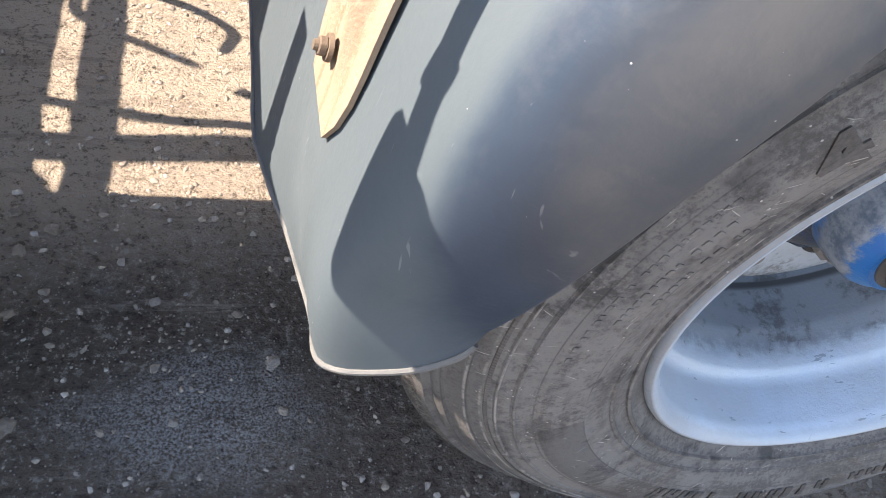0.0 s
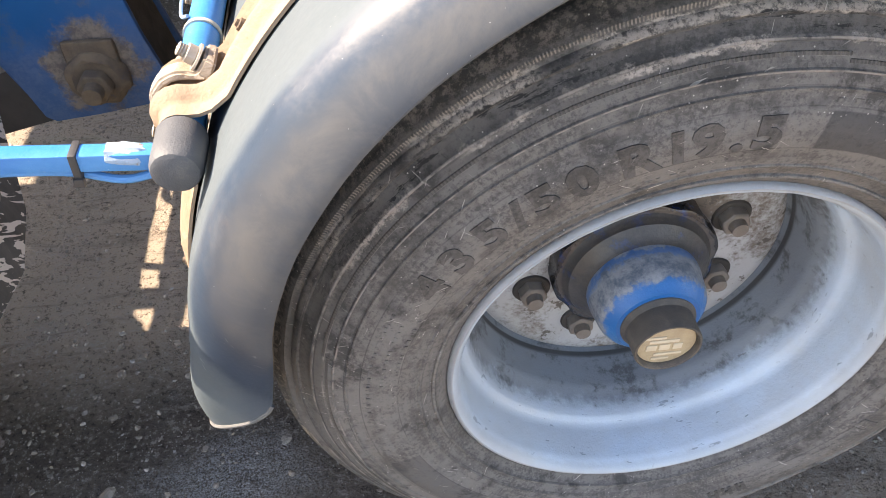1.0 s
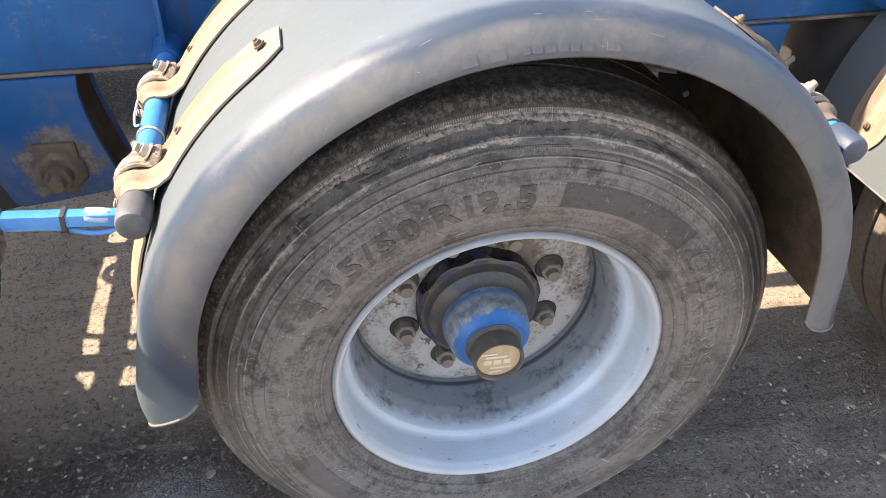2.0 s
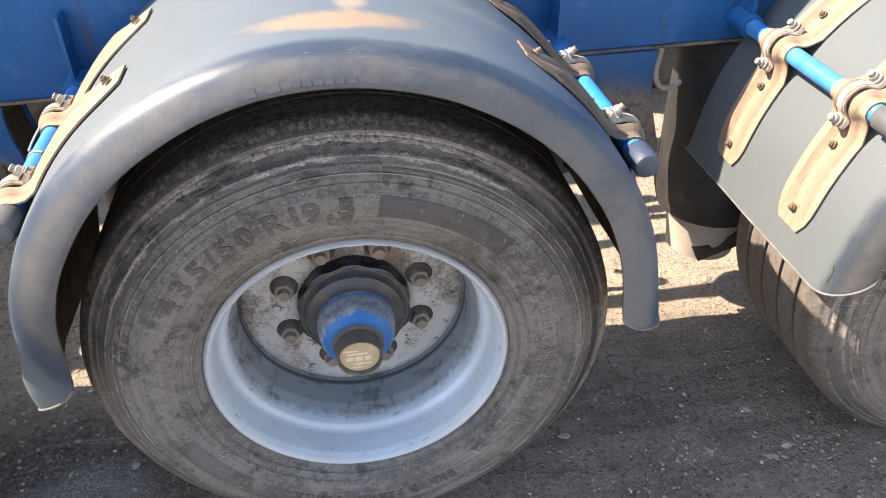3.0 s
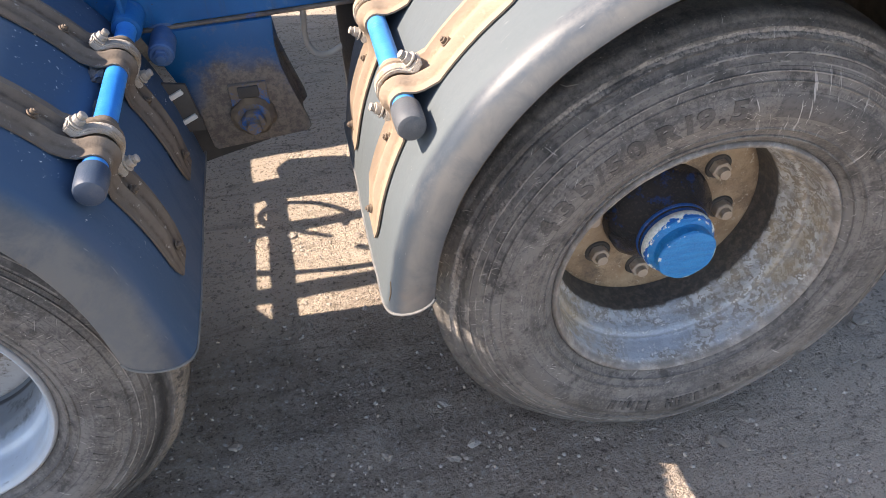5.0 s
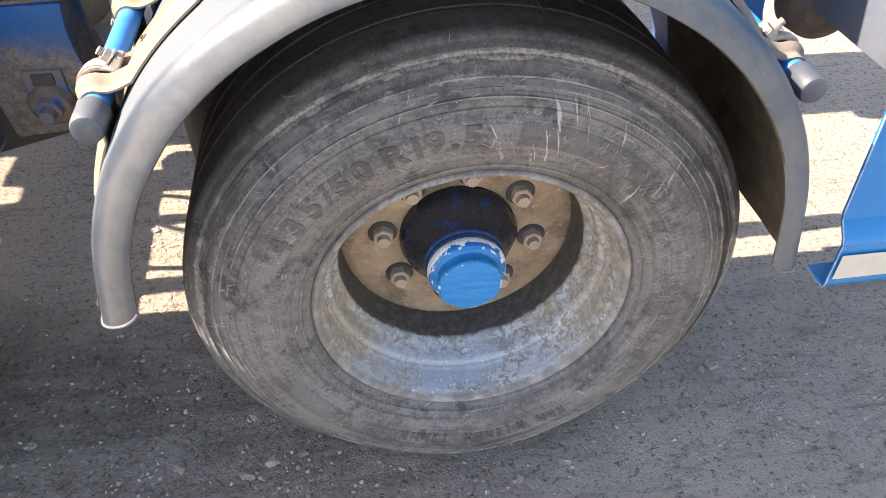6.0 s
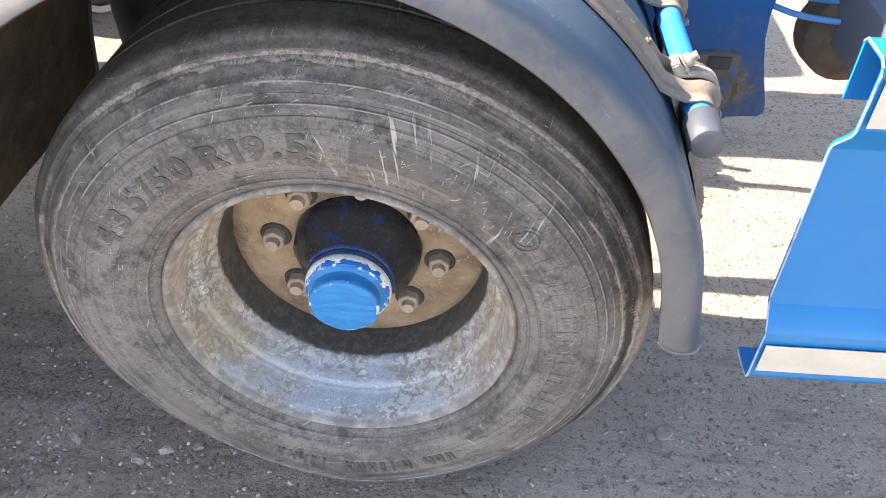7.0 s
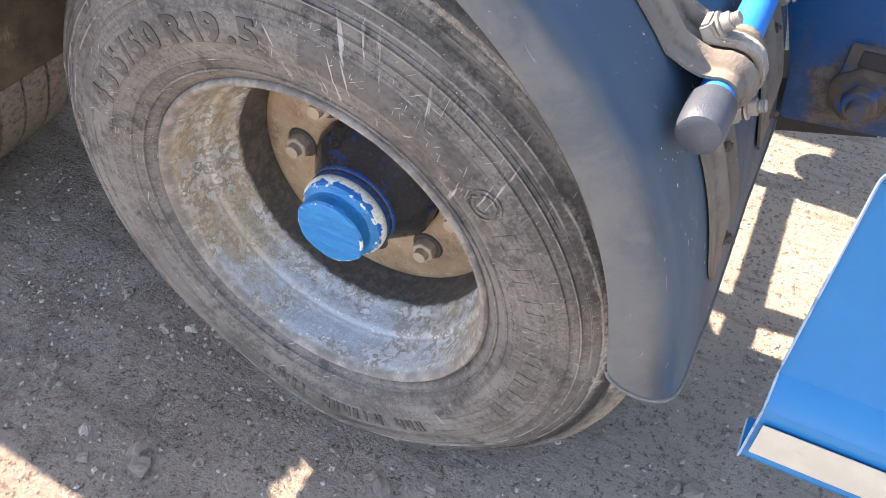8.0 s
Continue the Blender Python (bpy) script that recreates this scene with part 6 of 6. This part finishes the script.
for i in (-1, 0, 1):
    make_brake_gear(i * PITCH, i < 1)
hose = smooth_path([(0.760, 0.60, 0.84), (0.753, 0.60, 0.74), (0.749, 0.60, 0.695), (0.756, 0.60, 0.668), (0.772, 0.60, 0.652), (0.800, 0.605, 0.650), (0.850, 0.62, 0.675), (0.89, 0.64, 0.72)])
part("air_hose", tube(hose, 0.0062, 12), M_HOSE, trailer, "pale grey looped air hose")
for dz, dy in ((0.0, 0.0), (0.022, 0.03)):
    pth = smooth_path([(2.00, 0.56 + dy, 0.74 + dz), (2.08, 0.53 + dy, 0.722 + dz), (2.17, 0.50 + dy, 0.725 + dz), (2.28, 0.46 + dy, 0.75 + dz)])
    part("air_line", tube(pth, 0.0055, 10), M_AIRLINE, trailer, "thin blue air line")

# ---- folded blue side panel ----
def make_panel():
    fold = [(0.004, 0.872), (0.006, 0.938), (0.000, 0.944), (-0.040, 0.944), (-0.050, 0.938), (-0.052, 0.930), (-0.052, 0.866), (-0.046, 0.855), (-0.020, 0.828), (-0.015, 0.818), (-0.019, 0.700), (-0.022, 0.592), (-0.026, 0.580), (-0.044, 0.556), (-0.049, 0.545), (-0.049, 0.460), (-0.046, 0.452), (-0.020, 0.450), (0.004, 0.452)]
    xs = [1.940, 1.943, 2.2, 2.6, 3.1, 3.6]
    bm = bmesh.new()
    rows = [[bm.verts.new((x, y, z)) for y, z in fold] for x in xs]
    for a, b in zip(rows, rows[1:]):
        for k in range(len(fold) - 1):
            bm.faces.new((a[k], a[k + 1], b[k + 1], b[k]))
    bmesh.ops.recalc_face_normals(bm, faces=bm.faces)
    bmesh.ops.solidify(bm, geom=bm.faces[:], thickness=0.004)
    pn = part("side_panel", bm, M_PANEL, trailer, "bright blue folded panel with cream reflective tape", sharp=18)
    part("worn_edge", tube([Vector((1.9395, y - 0.002, z)) for y, z in fold[1:]], 0.0014, 8), M_EDGEWHITE, pn, "pale edge of the panel")
    part("reflective_tape", box(1.946, 3.6, -0.0535, -0.0525, 0.474, 0.526, 0.0), M_TAPE, pn, "cream reflective tape")
    part("reflective_tape", box(1.946, 3.6, -0.0565, -0.0555, 0.872, 0.926, 0.0), M_TAPE, pn, "cream reflective tape")
    bm = plate([(2.14, 0.68), (2.27, 0.68), (2.27, 0.690), (2.150, 0.690), (2.150, 0.780), (2.27, 0.780), (2.27, 0.79), (2.14, 0.79)], 0.03, 0.62, 0.002)
    part("support_bar", bm, M_BARGREY, pn, "grey-blue folded support bar")
    part("support_foot", revolve([(0.0, -0.05), (0.06, -0.045), (0.085, -0.02), (0.09, 0.03), (0.0, 0.04)], 24), M_PIVOT, pn, "brown rusty rounded bracket", Matrix.Translation((2.19, 0.56, 0.68)))
    lp = part("marker_lamp", revolve([(0.0, 0.018), (0.030, 0.018), (0.033, 0.012), (0.033, -0.004), (0.029, -0.008), (0.0, -0.006)], 36), M_ENDCAP, trailer, "round amber marker lamp with grey bezel", Matrix.Translation((1.985, -0.030, 0.978)))
    part("lens", revolve([(0.0275, -0.006), (0.026, -0.013), (0.016, -0.018), (0.0, -0.019)], 36), M_AMBER, lp, "amber lens")
    return pn


make_panel()

# ---- loose grit and stones ----
def pebble_field(count, seed):
    """Grit: small faceted stones joined into one mesh."""
    rs = np.random.RandomState(seed)
    ico = bmesh.new()
    bmesh.ops.create_icosphere(ico, subdivisions=1, radius=1.0)
    base = np.array([v.co for v in ico.verts])
    tris = np.array([[v.index for v in f.verts] for f in ico.faces])
    ico.free()
    vs, fs = [], []
    for i in range(count):
        cl = rs.rand() < 0.35
        x, y = rs.uniform(-1.5, 2.8), rs.uniform(-0.85, 1.5)
        if cl:
            x, y = round(x * 3) / 3 + rs.normal(0, 0.05), round(y * 4) / 4 + rs.normal(0, 0.04)
        s = 0.0010 + 0.0040 * rs.rand() ** 5 + (0.003 * rs.rand() if rs.rand() < 0.015 else 0)
        p = base * (1 + rs.uniform(-0.45, 0.45, base.shape)) * s * np.array([rs.uniform(0.8, 1.7), rs.uniform(0.8, 1.5), rs.uniform(0.4, 0.8)])
        a = rs.uniform(0, 6.28)
        q = np.c_[p[:, 0] * math.cos(a) - p[:, 1] * math.sin(a), p[:, 0] * math.sin(a) + p[:, 1] * math.cos(a), p[:, 2]]
        z = 0.006 * noise.noise((x * 2.1, y * 2.1, 0.3)) + 0.004 * noise.noise((x * 9, y * 9, 1.7)) + 0.0025 * noise.noise((x * 25, y * 25, 4.1)) + 0.003 * noise.noise((x * 3, y * 30, 8.0)) - 0.004
        vs.append(q + [x, y, z + s * 0.15])
        fs.append(tris + 12 * i)
    me = bpy.data.meshes.new("gravel")
    me.from_pydata(np.concatenate(vs).tolist(), [], np.concatenate(fs).tolist())
    return me


gravel = new("gravel", pebble_field(34000, 3))
gravel.data.materials.append(M_STONE)
tagged(gravel, "pale grit scattered over dark dirt", "gravel", kind="stuff")


def stone_mesh(seed, flat):
    bm = bmesh.new()
    bmesh.ops.create_icosphere(bm, subdivisions=2, radius=1.0)
    for v in bm.verts:
        d = 1 + 0.6 * noise.noise(v.co * 1.6 + Vector((seed * 7.1, 0, 0)))
        v.co = Vector((v.co.x * d * 1.25, v.co.y * d, v.co.z * d * flat))
    me = bpy.data.meshes.new("stone")
    bm.to_mesh(me)
    bm.free()
    me.materials.append(M_STONE)
    return me


stone_meshes = [stone_mesh(i, f) for i, f in enumerate((0.35, 0.5, 0.28, 0.6, 0.42))]
rnd = random.Random(11)
for i in range(90):
    x, y = rnd.uniform(-1.3, 2.4), rnd.uniform(-0.6, 1.5)
    if any(abs(x - k * PITCH) < 0.32 and -0.03 < y < 0.42 for k in (-1, 0, 1)):
        continue
    st = new("stone", rnd.choice(stone_meshes))
    s = 0.005 + 0.007 * rnd.random() ** 2
    st.matrix_world = Matrix.Translation((x, y, s * 0.12 - 0.003)) @ Matrix.Rotation(rnd.uniform(0, 6.28), 4, "Z") @ Matrix.Diagonal((s, s, s, 1))
    tagged(st, "small pale loose stone lying on the dirt", "stone", "loose stones on the yard")
for i, (x, y, s) in enumerate(((1.081, -0.236, 0.017), (1.050, -0.214, 0.013), (1.062, -0.228, 0.010), (1.443, -0.067, 0.011), (1.472, -0.077, 0.014), (1.947, 0.159, 0.016), (1.915, 0.150, 0.009), (0.938, -0.228, 0.011), (0.777, -0.151, 0.010), (0.916, 0.159, 0.011), (1.018, 0.054, 0.009), (2.121, -0.073, 0.014), (2.246, -0.111, 0.012), (0.85, 0.66, 0.012), (0.80, 0.78, 0.010), (0.90, 0.82, 0.012))):
    st = new("stone", stone_meshes[i % 5])
    st.matrix_world = Matrix.Translation((x, y, s * 0.14 - 0.003)) @ Matrix.Rotation(i * 1.3, 4, "Z") @ Matrix.Diagonal((s, s, s, 1))
    tagged(st, "pale grey chip of stone lying loose on the dirt", "stone", "loose stones on the yard")
